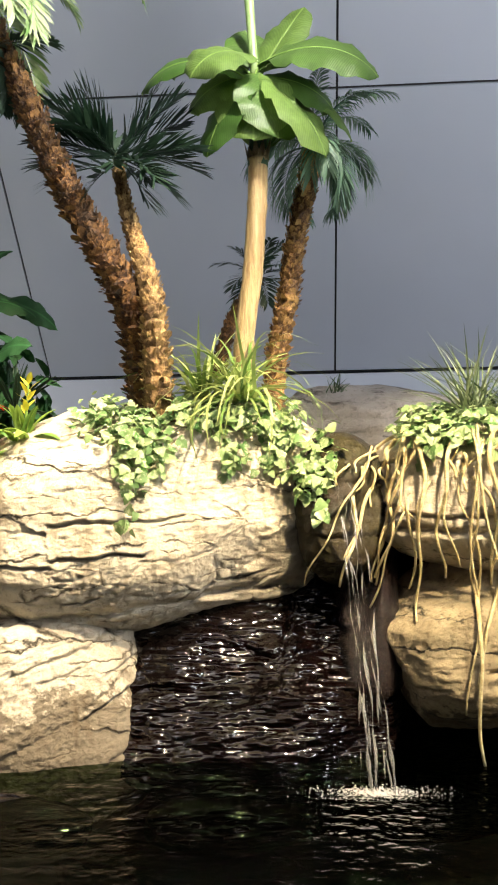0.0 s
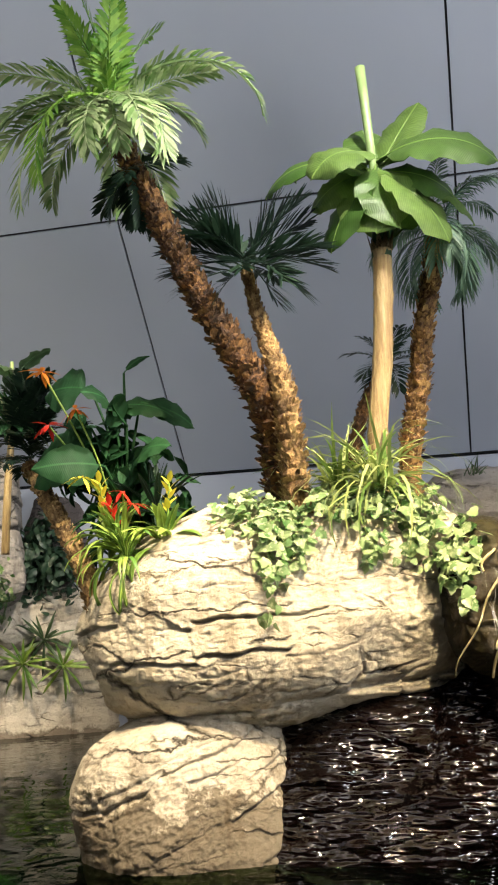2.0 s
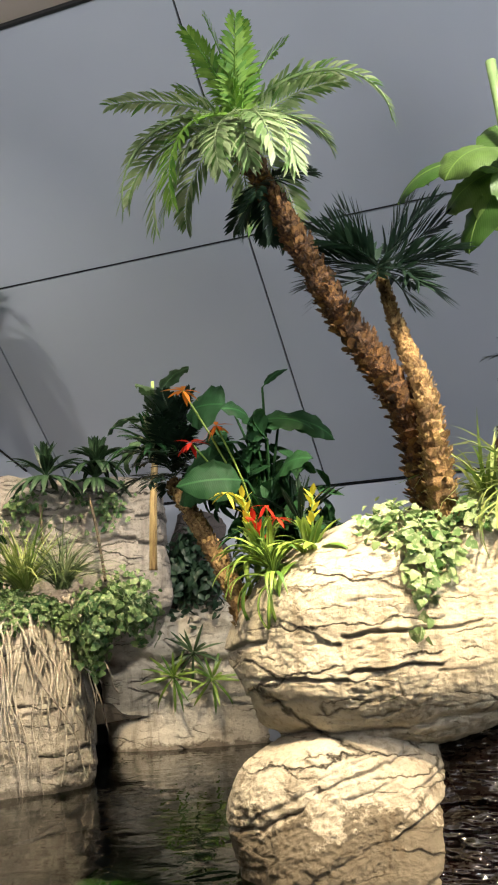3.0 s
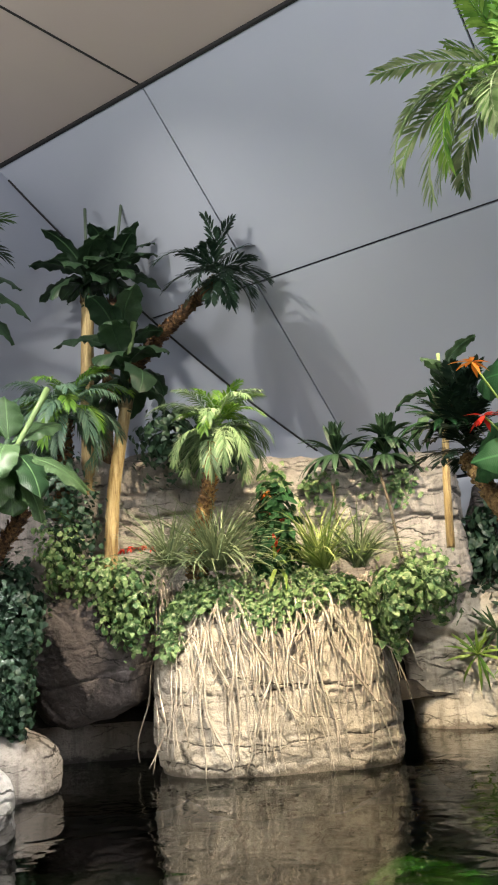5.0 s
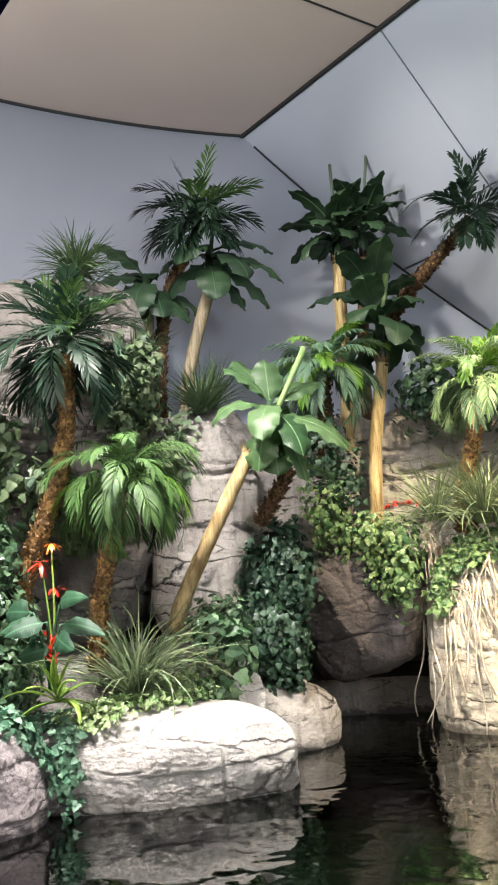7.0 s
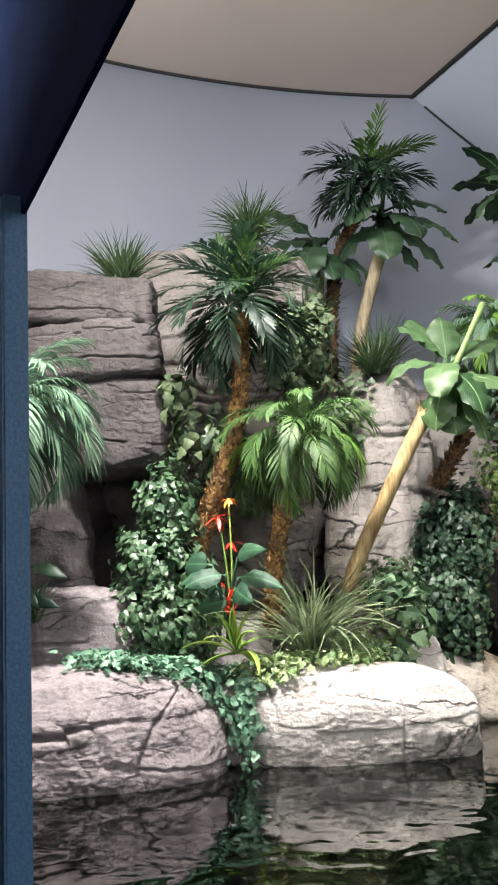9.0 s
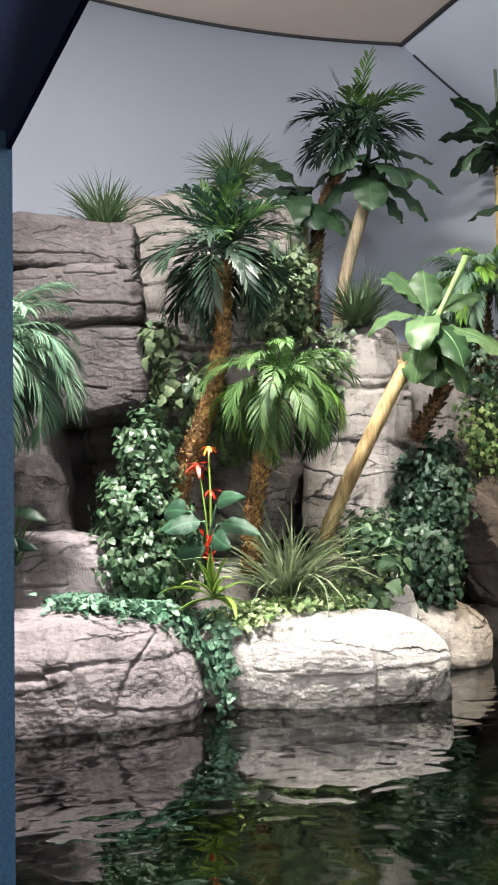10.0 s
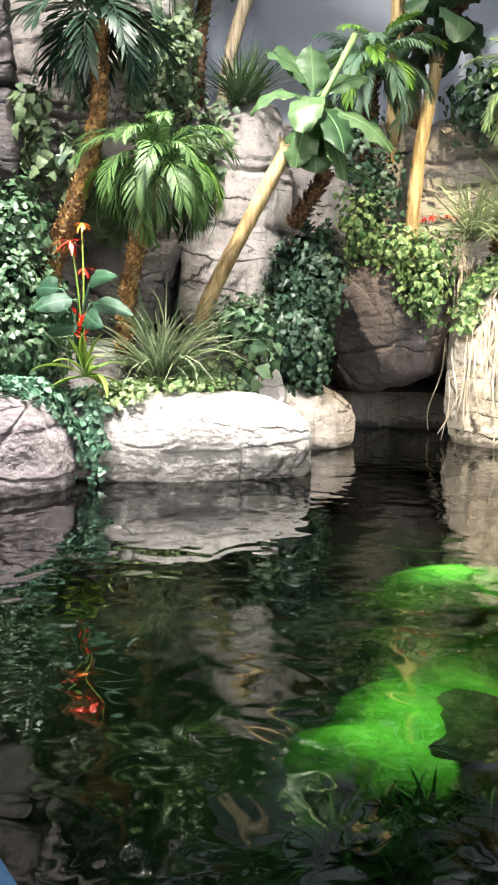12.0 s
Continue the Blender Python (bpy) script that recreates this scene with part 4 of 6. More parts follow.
def palm(label, points, r0, r1, bark, leaf, count, length, pairs, leaflet, width, elev=(75, -25), droop=(50, 95), seed=0, fan=55, hang=0.35, group="palms", flakes=320, crown_lift=0.0, lean=(0, 0), bark_shag=0.2, onto=None, fronds=(), turn=0.0):
    """fronds: (azimuth from the turn, first elevation, droop, length[, leaf]) one by one, in place of an even crown."""
    base = Vector(onto.location) if onto else Vector(points[0])
    o = onto or thing("palm_tree", base, label, "palm tree", group)
    loc = [Vector(p) - base for p in points]
    if r0:
        part("trunk", shaggy_trunk(loc, r0, r1, bark, seed, flakes, bark_shag), o, "shaggy brown fibrous trunk")
    r = random.Random(seed)
    for k, (az, start, fall, ll, *own) in enumerate(fronds):
        me = frond_mesh(own[0] if own else leaf, ll, pairs, leaflet, width, start, fall, seed * 50 + k, fan, hang)
        part("frond", me, o, "", Matrix.Translation(loc[-1] + Vector((0, 0, crown_lift * r.uniform(0.1, 1.0)))) @ pose(0, 0, 0, 0, 0, turn + az) @ pose(0, 0, 0, r.uniform(-14, 14), 0, 0))
    if fronds:
        return o
    kinds = []
    for k in range(6):
        f = k / 5
        kinds.append(frond_mesh(leaf, length * (0.85 + 0.3 * r.random()), pairs, leaflet, width, elev[0] + (elev[1] - elev[0]) * f, droop[0] + (droop[1] - droop[0]) * f * r.uniform(0.8, 1.2), seed * 10 + k, fan, hang))
    top = loc[-1]
    for k in range(count):
        f = k / max(1, count - 1)
        me = kinds[min(5, int(f * 6))]
        m = Matrix.Translation(top + Vector((0, 0, crown_lift * (1 - f)))) @ pose(0, 0, 0, lean[0], lean[1], 0) @ pose(0, 0, 0, r.uniform(-12, 12), r.uniform(-8, 8), k * 137.5 + r.uniform(-18, 18))
        part("frond", me, o, "", m)
    return o


def blade_mesh(mat, length, width, start, droop, seed, ripple=0.07, name="leaf", tip=0.78):
    """A broad banana leaf: folded midrib, rippled edge, bending over. Grows along +x."""
    r = random.Random(seed)
    n, m = 18, 3
    pts, dirs = [Vector((0, 0, 0))], []
    for i in range(n):
        e = radians(start - droop * ((i + 0.5) / n) ** 1.4)
        d = Vector((math.cos(e), 0, math.sin(e)))
        dirs.append(d)
        pts.append(pts[-1] + d * (length / n))
    dirs.append(dirs[-1])
    verts, faces = [], []
    for i in range(n + 1):
        s = i / n
        if s < 0.16:
            w = 0.06 + 0.2 * s
        else:
            x = (s - 0.16) / 0.84
            w = 1.78 * (x + 0.03) ** 0.45 * max(0.0, 1 - x) ** tip * 1.1
        w *= width / 2
        upv = Vector((-dirs[i].z, 0, dirs[i].x))
        for k in range(-m, m + 1):
            f = k / m
            wave = ripple * width * (math.sin(i * 1.3 + seed + (3 if k > 0 else 0)) + 0.5 * math.sin(i * 2.9 + seed * 2 + k)) * abs(f) ** 1.5
            verts.append(pts[i] + Vector((0, f * w, 0)) + upv * (0.24 * w * abs(f) - 0.28 * w * f * f * (1 + 0.7 * s) + wave))
    c = 2 * m + 1
    for i in range(n):
        for k in range(c - 1):
            faces.append((i * c + k, (i + 1) * c + k, (i + 1) * c + k + 1, i * c + k + 1))
    tv, tf = tube([p + Vector((0, 0, -0.004)) for p in pts], [0.012 * (1 - 0.8 * i / n) * (length / 0.6) for i in range(n + 1)], 5)
    b = len(verts)
    verts += tv
    faces += [tuple(b + q for q in f) for f in tf]
    return mesh_of(name, verts, faces, mat, True)


def cane_trunk(points, r0, r1, mat, seed=0, torn=True):
    """A pale smooth stem with old leaf rings and a torn top."""
    r = random.Random(seed)
    pts = bend(points, 36)
    rad = []
    for i in range(37):
        f = i / 36
        rad.append((r0 + (r1 - r0) * f) * (1.05 if i % 9 == 0 else 1.0) * (1 + 0.02 * math.sin(i * 2.1 + seed)))
    verts, faces = tube(pts, rad, 14, 0.05, seed)
    if torn:
        top = pts[-1]
        for k in range(11):
            w = k * 0.5712
            d = Vector((math.cos(w), math.sin(w), 0)) * r1
            s = Vector((-math.sin(w), math.cos(w), 0)) * r1 * 0.5
            h = Vector((d.x * 0.5, d.y * 0.5, r.uniform(0.02, 0.15)))
            b = len(verts)
            verts += [top + d + s, top + d - s, top + d + h, top + d * 0.8]
            faces += [(b, b + 1, b + 2), (b, b + 2, b + 3), (b + 1, b + 3, b + 2)]
    return mesh_of("stem", verts, faces, mat, True)


def banana(label, points, r0, r1, leaves, length, width, mat, seed=0, spear=0.6, spear_lean=(0, 0), stem=CANE, group="banana plants", elev=(78, 2), droop=(65, 140), rise=0.25, spin=0.0, lift=0.12, tip=SPEAR, shaft=BANANA_DARK, ripple=0.07, shift=(0, 0), crown=(), spear_r=0.5):
    """crown: (azimuth, first elevation, droop, length, width, height, roll) of each leaf, in place of an even crown."""
    base = Vector(points[0])
    o = thing("banana_plant", base, label, "banana plant", group)
    loc = [Vector(p) - base for p in points]
    part("stem", cane_trunk(loc, r0, r1, stem, seed), o, "pale yellow cane stem" if stem == CANE else "dull brown stem")
    r = random.Random(seed)
    top = loc[-1] + Vector((shift[0], shift[1], lift))
    sv, sf = tube([loc[-1] - Vector((0, 0, 0.04)), loc[-1].lerp(top, 0.6), top + Vector((0, 0, rise))], [r1 * 1.02, r1 * 0.85, r1 * 0.45], 10, 0.15, seed)
    part("leaf_sheath", mesh_of("leaf_sheath", sv, sf, shaft), o, "dark green leaf sheath")
    for k, (az, start, fall, ll, ww, dz, roll) in enumerate(crown):
        part("leaf", blade_mesh(mat, ll * 1.15, ww, start, fall, seed * 20 + k, ripple, "leaf", 0.52), o, "", Matrix.Translation(top + Vector((0, 0, dz))) @ pose(0, 0, 0, 0, 0, spin + az) @ pose(0, 0, 0, roll, 0, 0))
    for k in range(0 if crown else leaves):
        f = k / max(1, leaves - 1)
        me = blade_mesh(mat, length * r.uniform(0.85, 1.15), width * r.uniform(0.85, 1.15), elev[0] + (elev[1] - elev[0]) * f, droop[0] + (droop[1] - droop[0]) * f, seed * 20 + k, ripple, "leaf", 0.6)
        part("leaf", me, o, "", Matrix.Translation(top + Vector((0, 0, rise * (1 - f)))) @ pose(0, 0, 0, r.uniform(-25, 25), 0, spin + k * 137.5 + r.uniform(-15, 15)))
    if spear:
        h = Vector((spear_lean[0], spear_lean[1], spear))
        v, f_ = tube([top, top + h * 0.3, top + h * 0.7, top + h], [r1 * spear_r * 0.76, r1 * spear_r * 0.84, r1 * spear_r * 0.92, r1 * spear_r * 1.04], 10)
        part("spear_leaf", mesh_of("spear_leaf", v, f_, tip), o, "rolled pale green spear leaf")
    return o


def tuft(label, at, count, length, mat, width=0.008, spread=(85, 25), seed=0, droop=70, name="grass_tuft", category="grass"):
    """A clump of bending grass blades; nine shapes of blade, each turned and scaled afresh."""
    r = random.Random(seed)
    o = thing(name, at, label, category)
    kinds = []
    n = 6
    for k in range(9):
        e = radians(spread[1] + (spread[0] - spread[1]) * (k + 0.5) / 9)
        dr = radians((0.35 + 0.8 * ((k * 4) % 9) / 8) * droop)
        verts, faces, p = [], [], Vector((0, 0, -0.03))
        for i in range(n + 1):
            t = i / n
            w = width * (1 - t ** 2 * 0.95)
            verts += [p + Vector((0, w, 0)), p - Vector((0, w, 0))]
            p = p + Vector((math.cos(e - dr * t), 0, math.sin(e - dr * t))) * (length / n)
        for i in range(n):
            faces.append((2 * i, 2 * i + 1, 2 * i + 3, 2 * i + 2))
        kinds.append(mesh_of("blade", verts, faces, mat, True))
    for _ in range(count):
        m = Matrix.Translation((r.gauss(0, 0.03), r.gauss(0, 0.03), 0)) @ pose(0, 0, 0, 0, r.uniform(-7, 7), r.uniform(0, 360)) @ pose(0, 0, 0, r.uniform(-25, 25), 0, 0)
        part("blade", r.choice(kinds), o, "", m @ Matrix.Scale(r.uniform(0.6, 1.15), 4))
    return o


def rosette(label, at, count, length, width, mat, seed=0, elev=(80, 5), droop=60, flower=None, tilt=(0, 0, 0), name="bromeliad", category="plant", fl_h=0.2, extra=None):
    """A rosette of strap leaves, with or without a flower spike."""
    r = random.Random(seed)
    o = thing(name, at, label, category)
    kinds = []
    for k in range(3):
        kinds.append(blade_mesh(mat, length * (0.85 + 0.15 * k), width, elev[0] + (elev[1] - elev[0]) * k / 2, droop * (0.7 + 0.3 * k), seed * 9 + k, 0.02))
    alt = blade_mesh(extra, length, width * 1.3, 45, droop, seed) if extra else None
    for k in range(count):
        me = alt if alt and k in (1, 3, 6) else kinds[min(2, int(3 * k / count))]
        part("leaf", me, o, "bright yellow leaf" if me is alt else "", pose(0, 0, 0, *tilt) @ pose(0, 0, 0.01, r.uniform(-15, 15), 0, k * 137.5 + r.uniform(-20, 20)))
    if flower:
        v, f = [], []
        for k in range(11):
            w = k * 2.4
            z = fl_h * (0.5 + 0.5 * k / 10)
            add_leaf(v, f, Vector((0, 0, z)), Vector((math.cos(w) * 0.55, math.sin(w) * 0.55, 0.9)), Vector((-math.cos(w), -math.sin(w), 0.6)), 0.085, 0.036, 0.25, False)
        part("flower", mesh_of("flower", v, f, flower, False), o, "bright flower spike", pose(0, 0, 0, *tilt))
        sv, sf = tube([(0, 0, 0), (0, 0, fl_h * 0.5), (0, 0, fl_h)], [0.008, 0.007, 0.006], 6)
        part("stalk", mesh_of("stalk", sv, sf, STRAP), o, "", pose(0, 0, 0, *tilt))
    return o


def broadleaf(label, at, leaves, mat, seed=0, name="broadleaf_plant", roll=55, big=1.35):
    """Paddle leaves on long stalks. leaves: (tip x, y, z of the stalk, turn, elevation, length, width)."""
    o = thing(name, at, label, "plant")
    for k, (x, y, z, az, el, ll, ww) in enumerate(leaves):
        p = Vector((x, y, z)) - Vector(at)
        v, f = tube(bend([(0, 0, 0), (p.x * 0.3, p.y * 0.3, p.z * 0.55), p], 8), [0.013 - 0.0007 * i for i in range(9)], 6)
        st = part("stalk", mesh_of("stalk", v, f, mat), o)
        turn = roll if math.cos(radians(az)) > 0 else -roll
        part("leaf", blade_mesh(mat, ll * big, ww * big, el, 60, seed * 11 + k, 0.035, "leaf", 0.85), st, "", Matrix.Translation(p) @ pose(0, 0, 0, 0, 0, az) @ pose(0, 0, 0, turn + rng.uniform(-20, 20), 0, 0))
    return o


def claw_flower(label, at, mat, size=0.09, seed=0, stem_to=None):
    r = random.Random(seed)
    o = thing("flower", at, label, "flower")
    v, f = [], []
    for k in range(9):
        w = k * 0.7 + r.random() * 0.4
        d = Vector((math.cos(w), math.sin(w), r.uniform(-0.9, 0.4)))
        add_leaf(v, f, Vector((0, 0, 0)), d, Vector((0, 0, 1)), size * r.uniform(0.8, 1.2), size * 0.3, 0.3, False)
    part("petals", mesh_of("petals", v, f, mat, False), o)
    if stem_to:
        p = Vector(stem_to) - Vector(at)
        tv, tf = tube(bend([(0, 0, 0), p * 0.5 + Vector((0.02, 0, 0.03)), p], 6), [0.006] * 7, 5)
        part("stalk", mesh_of("stalk", tv, tf, STRAP), o)
    return o


# -- plants on the front rock
leaning = palm("tall leaning palm with light feathery crown on the rock", [(-0.83, 4.76, 1.5), (-0.845, 4.75, 1.86), (-0.90, 4.72, 2.20), (-1.05, 4.70, 2.52), (-1.23, 4.66, 2.84), (-1.37, 4.62, 3.16), (-1.47, 4.58, 3.40), (-1.68, 4.54, 3.86)], 0.105, 0.06, BARK_RED, PALM_LIGHT, 0, 0, 27, 0.165, 0.0115, seed=3, fan=56, hang=0.4, crown_lift=0.20, flakes=900, bark_shag=0.3, turn=12, fronds=(
    (115, 86, 20, 0.66, PALM_FRESH), (160, 76, 20, 0.70, PALM_FRESH), (60, 84, 25, 0.66, PALM_FRESH), (170, 64, 30, 0.66, PALM_FRESH), (265, 84, 22, 0.62, PALM_FRESH), (200, 72, 30, 0.60, PALM_FRESH), (20, 74, 30, 0.62, PALM_FRESH), (140, 74, 20, 0.62, PALM_FRESH), (300, 76, 25, 0.58, PALM_FRESH), (235, 70, 30, 0.6, PALM_FRESH), (185, 82, 15, 0.66, PALM_FRESH),
    (15, 52, 55, 0.70, PALM_FRESH), (-12, 46, 60, 0.66), (-8, 46, 135, 1.15), (8, 22, 90, 0.60), (183, 36, 42, 0.84), (192, 22, 85, 0.74), (178, 15, 105, 0.90), (203, 8, 110, 1.05), (215, -5, 100, 0.90), (232, -10, 95, 0.95, PALM_FRESH), (224, -15, 80, 0.78), (208, -25, 60, 0.8),
    (258, -2, 100, 0.64), (272, -8, 90, 0.60), (288, -2, 95, 0.72), (305, -10, 90, 0.70), (325, -5, 100, 0.70), (245, -20, 70, 0.7), (280, -30, 55, 0.6), (100, 0, 100, 0.7), (150, -10, 90, 0.75), (60, -10, 90, 0.65)))
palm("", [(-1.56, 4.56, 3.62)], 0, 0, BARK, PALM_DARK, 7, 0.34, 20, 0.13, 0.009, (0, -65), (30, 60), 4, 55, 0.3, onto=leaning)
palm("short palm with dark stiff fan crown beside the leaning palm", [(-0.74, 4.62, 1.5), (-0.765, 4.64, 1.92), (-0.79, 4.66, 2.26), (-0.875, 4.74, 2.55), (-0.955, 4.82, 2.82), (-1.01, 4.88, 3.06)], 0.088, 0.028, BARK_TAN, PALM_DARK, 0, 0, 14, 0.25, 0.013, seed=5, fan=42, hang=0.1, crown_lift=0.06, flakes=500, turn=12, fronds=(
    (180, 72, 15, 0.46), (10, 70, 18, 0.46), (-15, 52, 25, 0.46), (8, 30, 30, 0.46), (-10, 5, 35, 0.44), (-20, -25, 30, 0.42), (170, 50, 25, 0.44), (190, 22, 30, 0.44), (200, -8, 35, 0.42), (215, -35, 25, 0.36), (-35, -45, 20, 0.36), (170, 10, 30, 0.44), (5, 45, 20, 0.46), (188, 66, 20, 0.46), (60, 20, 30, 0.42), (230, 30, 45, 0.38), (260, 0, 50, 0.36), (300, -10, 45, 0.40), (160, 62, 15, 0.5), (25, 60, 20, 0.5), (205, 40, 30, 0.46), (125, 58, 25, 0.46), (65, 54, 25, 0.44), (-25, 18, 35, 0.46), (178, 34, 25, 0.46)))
palm("slim palm with drooping bluish crown behind the banana plant", [(-0.20, 5.35, 1.5), (-0.17, 5.35, 2.02), (-0.09, 5.35, 2.42), (-0.04, 5.36, 2.76), (0.035, 5.36, 3.10), (0.075, 5.36, 3.32)], 0.072, 0.052, BARK, PALM_BLUE, 20, 0.58, 30, 0.15, 0.006, (72, 0), (90, 150), 6, 50, 0.9, flakes=400)
palm("small dark palm far behind the banana plant", [(-0.55, 5.65, 2.0), (-0.45, 5.65, 2.35), (-0.28, 5.65, 2.62)], 0.05, 0.04, BARK_DARK, PALM_DARK, 11, 0.3, 14, 0.12, 0.008, (70, -20), (40, 80), 7, 58, 0.3, flakes=120)
banana("tall banana plant with pale stem and broad leaves on the rock", [(-0.35, 5.0, 1.5), (-0.335, 5.0, 2.06), (-0.28, 5.0, 2.48), (-0.25, 5.0, 2.86), (-0.24, 5.0, 3.12)], 0.056, 0.055, 0, 0, 0, BANANA_LEAF, 2, 0.88, (-0.05, 0.0), rise=0.2, lift=0.28, ripple=0.03, spin=8, spear_r=0.55, crown=(
    (52, 70, 12, 0.50, 0.28, 0.18, 20), (138, 58, 100, 0.58, 0.32, 0.18, -30), (176, 40, 104, 0.66, 0.26, 0.14, -45), (222, 10, 92, 0.46, 0.40, 0.28, -30), (-20, 22, 84, 0.66, 0.46, 0.26, 45), (30, 46, 70, 0.5, 0.34, 0.22, 30),
    (212, -44, 40, 0.52, 0.38, 0.20, -10), (-38, -38, 44, 0.58, 0.46, 0.22, 14), (258, -58, 26, 0.48, 0.44, 0.26, 0), (296, -54, 28, 0.46, 0.42, 0.24, 0), (0, 2, 70, 0.60, 0.26, 0.14, 40), (100, 72, 30, 0.40, 0.3, 0.2, 0), (80, 0, 80, 0.42, 0.32, 0.16, 0), (-14, -4, 60, 0.44, 0.36, 0.20, 45), (196, -14, 60, 0.4, 0.34, 0.22, -45)))
tuft("long arching green grass at the foot of the banana plant", (-0.34, 4.66, 1.74), 130, 0.62, GRASS, 0.010, (85, 0), 1, 150)
tuft("small green grass clump beside the banana plant", (-0.55, 4.80, 1.75), 70, 0.5, GRASS, 0.010, (85, 20), 2, 90)
tuft("spiky grey-green grass on the ledge beside the waterfall", (0.80, 4.46, 1.60), 120, 0.45, GRASS_GREY, 0.006, (88, 20), 3, 60)
tuft("spiky grey-green grass on the ledge beside the waterfall", (1.10, 4.55, 1.58), 110, 0.52, GRASS_DARK, 0.007, (88, 30), 4, 50)
tuft("thin grass on the low rock hump", (0.22, 6.35, 2.0), 26, 0.16, GRASS_DARK, 0.005, (80, 20), 5, 40)
ivy("pale variegated ivy creeping over the front rock", IVY_PALE, 900, 0.056, [(-0.98, 4.5, 1.66, 0.22, 0.3, 0.10), (-0.58, 4.55, 1.74, 0.40, 0.4, 0.14), (-0.16, 4.55, 1.72, 0.26, 0.4, 0.14), (-0.80, 4.42, 1.48, 0.16, 0.2, 0.2), (-0.03, 4.48, 1.55, 0.13, 0.2, 0.24), (-0.08, 4.45, 1.38, 0.10, 0.2, 0.10), (-0.34, 4.4, 1.45, 0.06, 0.1, 0.05), (-0.86, 4.4, 1.22, 0.05, 0.1, 0.07)], 1)
ivy("pale variegated ivy on the ledge beside the waterfall", IVY_PALE, 1400, 0.056, [(0.66, 4.5, 1.6, 0.26, 0.5, 0.14), (0.95, 4.45, 1.6, 0.40, 0.5, 0.2), (0.62, 4.4, 1.5, 0.16, 0.25, 0.1), (1.3, 4.5, 1.5, 0.4, 0.4, 0.2)], 2)
for k, (x, z0, z1, n) in enumerate(((-0.86, 1.62, 1.12, 30), (-0.74, 1.6, 1.34, 30), (0.06, 1.6, 1.14, 46), (-0.05, 1.55, 1.3, 45), (-0.34, 1.62, 1.36, 26), (0.52, 1.55, 1.38, 24))):
    ivy("trailing strand of pale ivy down the rock face", IVY_PALE, n, 0.058, [(x + 0.02 * math.sin(3 * j + k), 4.3, z0 + (z1 - z0) * j / 5, 0.05, 0.12, 0.06) for j in range(6)], 60 + k, reach=0.6)

# -- flowering group left of the front rock
rosette("arching green bromeliad with red flower on the rock edge", (-1.68, 4.60, 1.45), 34, 0.38, 0.038, STRAP, 1, (85, 0), 105, RED_PETAL, (0, -16, 0), fl_h=0.28)
rosette("bright yellow-green bromeliad on the rock edge", (-1.45, 4.60, 1.46), 28, 0.34, 0.062, STRAP, 2, (85, 10), 90, YELLOW_LEAF, (0, 4, 0), fl_h=0.36, extra=YELLOW_LEAF)
rosette("arching green spider plant hanging over the rock edge", (-1.62, 4.47, 1.38), 40, 0.34, 0.024, STRAP, 3, (80, -20), 120, None)
rosette("green bromeliad with yellow flower", (-1.78, 4.66, 1.52), 26, 0.28, 0.038, STRAP, 4, (85, 5), 90, YELLOW_LEAF, (0, -10, 0), fl_h=0.34)
rosette("dark stiff dracaena behind the bromeliads", (-1.60, 4.92, 1.70), 40, 0.34, 0.040, PALM_DARK, 5, (88, 5), 30, None, name="dracaena")
rosette("dark stiff dracaena behind the bromeliads", (-1.82, 4.98, 1.72), 40, 0.34, 0.045, PADDLE, 6, (88, 0), 40, None, name="dracaena")
broadleaf("dark green plant with large paddle leaves on long stalks", (-1.80, 5.0, 1.55), [(-1.99, 4.93, 2.46, 165, 25, 0.24, 0.26), (-1.86, 4.95, 2.34, 5, 10, 0.26, 0.17), (-1.70, 4.97, 2.36, -5, -25, 0.27, 0.13), (-1.93, 4.88, 2.12, 190, 0, 0.3, 0.2), (-1.84, 4.9, 2.28, 250, 40, 0.28, 0.16), (-2.0, 4.84, 2.0, 180, 0, 0.3, 0.2), (-1.80, 4.98, 2.55, 60, 70, 0.14, 0.05), (-1.77, 4.93, 2.22, 300, 50, 0.26, 0.15), (-1.88, 4.85, 1.98, 230, 10, 0.3, 0.2), (-1.72, 4.93, 2.0, 330, 35, 0.26, 0.15), (-1.98, 4.9, 2.22, 150, 10, 0.24, 0.18)], PADDLE, 3, big=1.45)
for k, (at, m, s) in enumerate((((-2.20, 4.72, 2.53), ORANGE_PETAL, 0.11), ((-2.01, 4.74, 2.30), ORANGE_PETAL, 0.10), ((-2.15, 4.69, 2.21), RED_PETAL, 0.11), ((-1.90, 4.57, 1.88), YELLOW_LEAF, 0.10), ((-1.69, 4.60, 1.79), RED_PETAL, 0.09), ((-1.63, 4.60, 1.72), RED_PETAL, 0.09))):
    claw_flower("red, orange or yellow claw-shaped flower on a thin stalk", at, m, s, k, (-1.82, 4.9, 1.6))
palm("dark palm with slim leaning trunk behind the flowers", [(-1.80, 4.55, 1.12), (-1.93, 4.66, 1.38), (-2.24, 4.98, 1.75), (-2.58, 5.35, 2.10)], 0.055, 0.048, BARK_TAN, PALM_DARK, 30, 0.36, 20, 0.15, 0.011, (85, 20), (30, 60), 8, 58, 0.3, flakes=420, crown_lift=0.3)
rosette("dark leafy head among the palm fronds", (-2.74, 5.42, 2.32), 46, 0.36, 0.06, PADDLE, 7, (88, 20), 60, None, name="dracaena")
rosette("green spiky head among the palm fronds", (-2.68, 5.30, 2.36), 30, 0.26, 0.028, GRASS_GREY, 8, (80, -10), 40, None, name="dracaena")
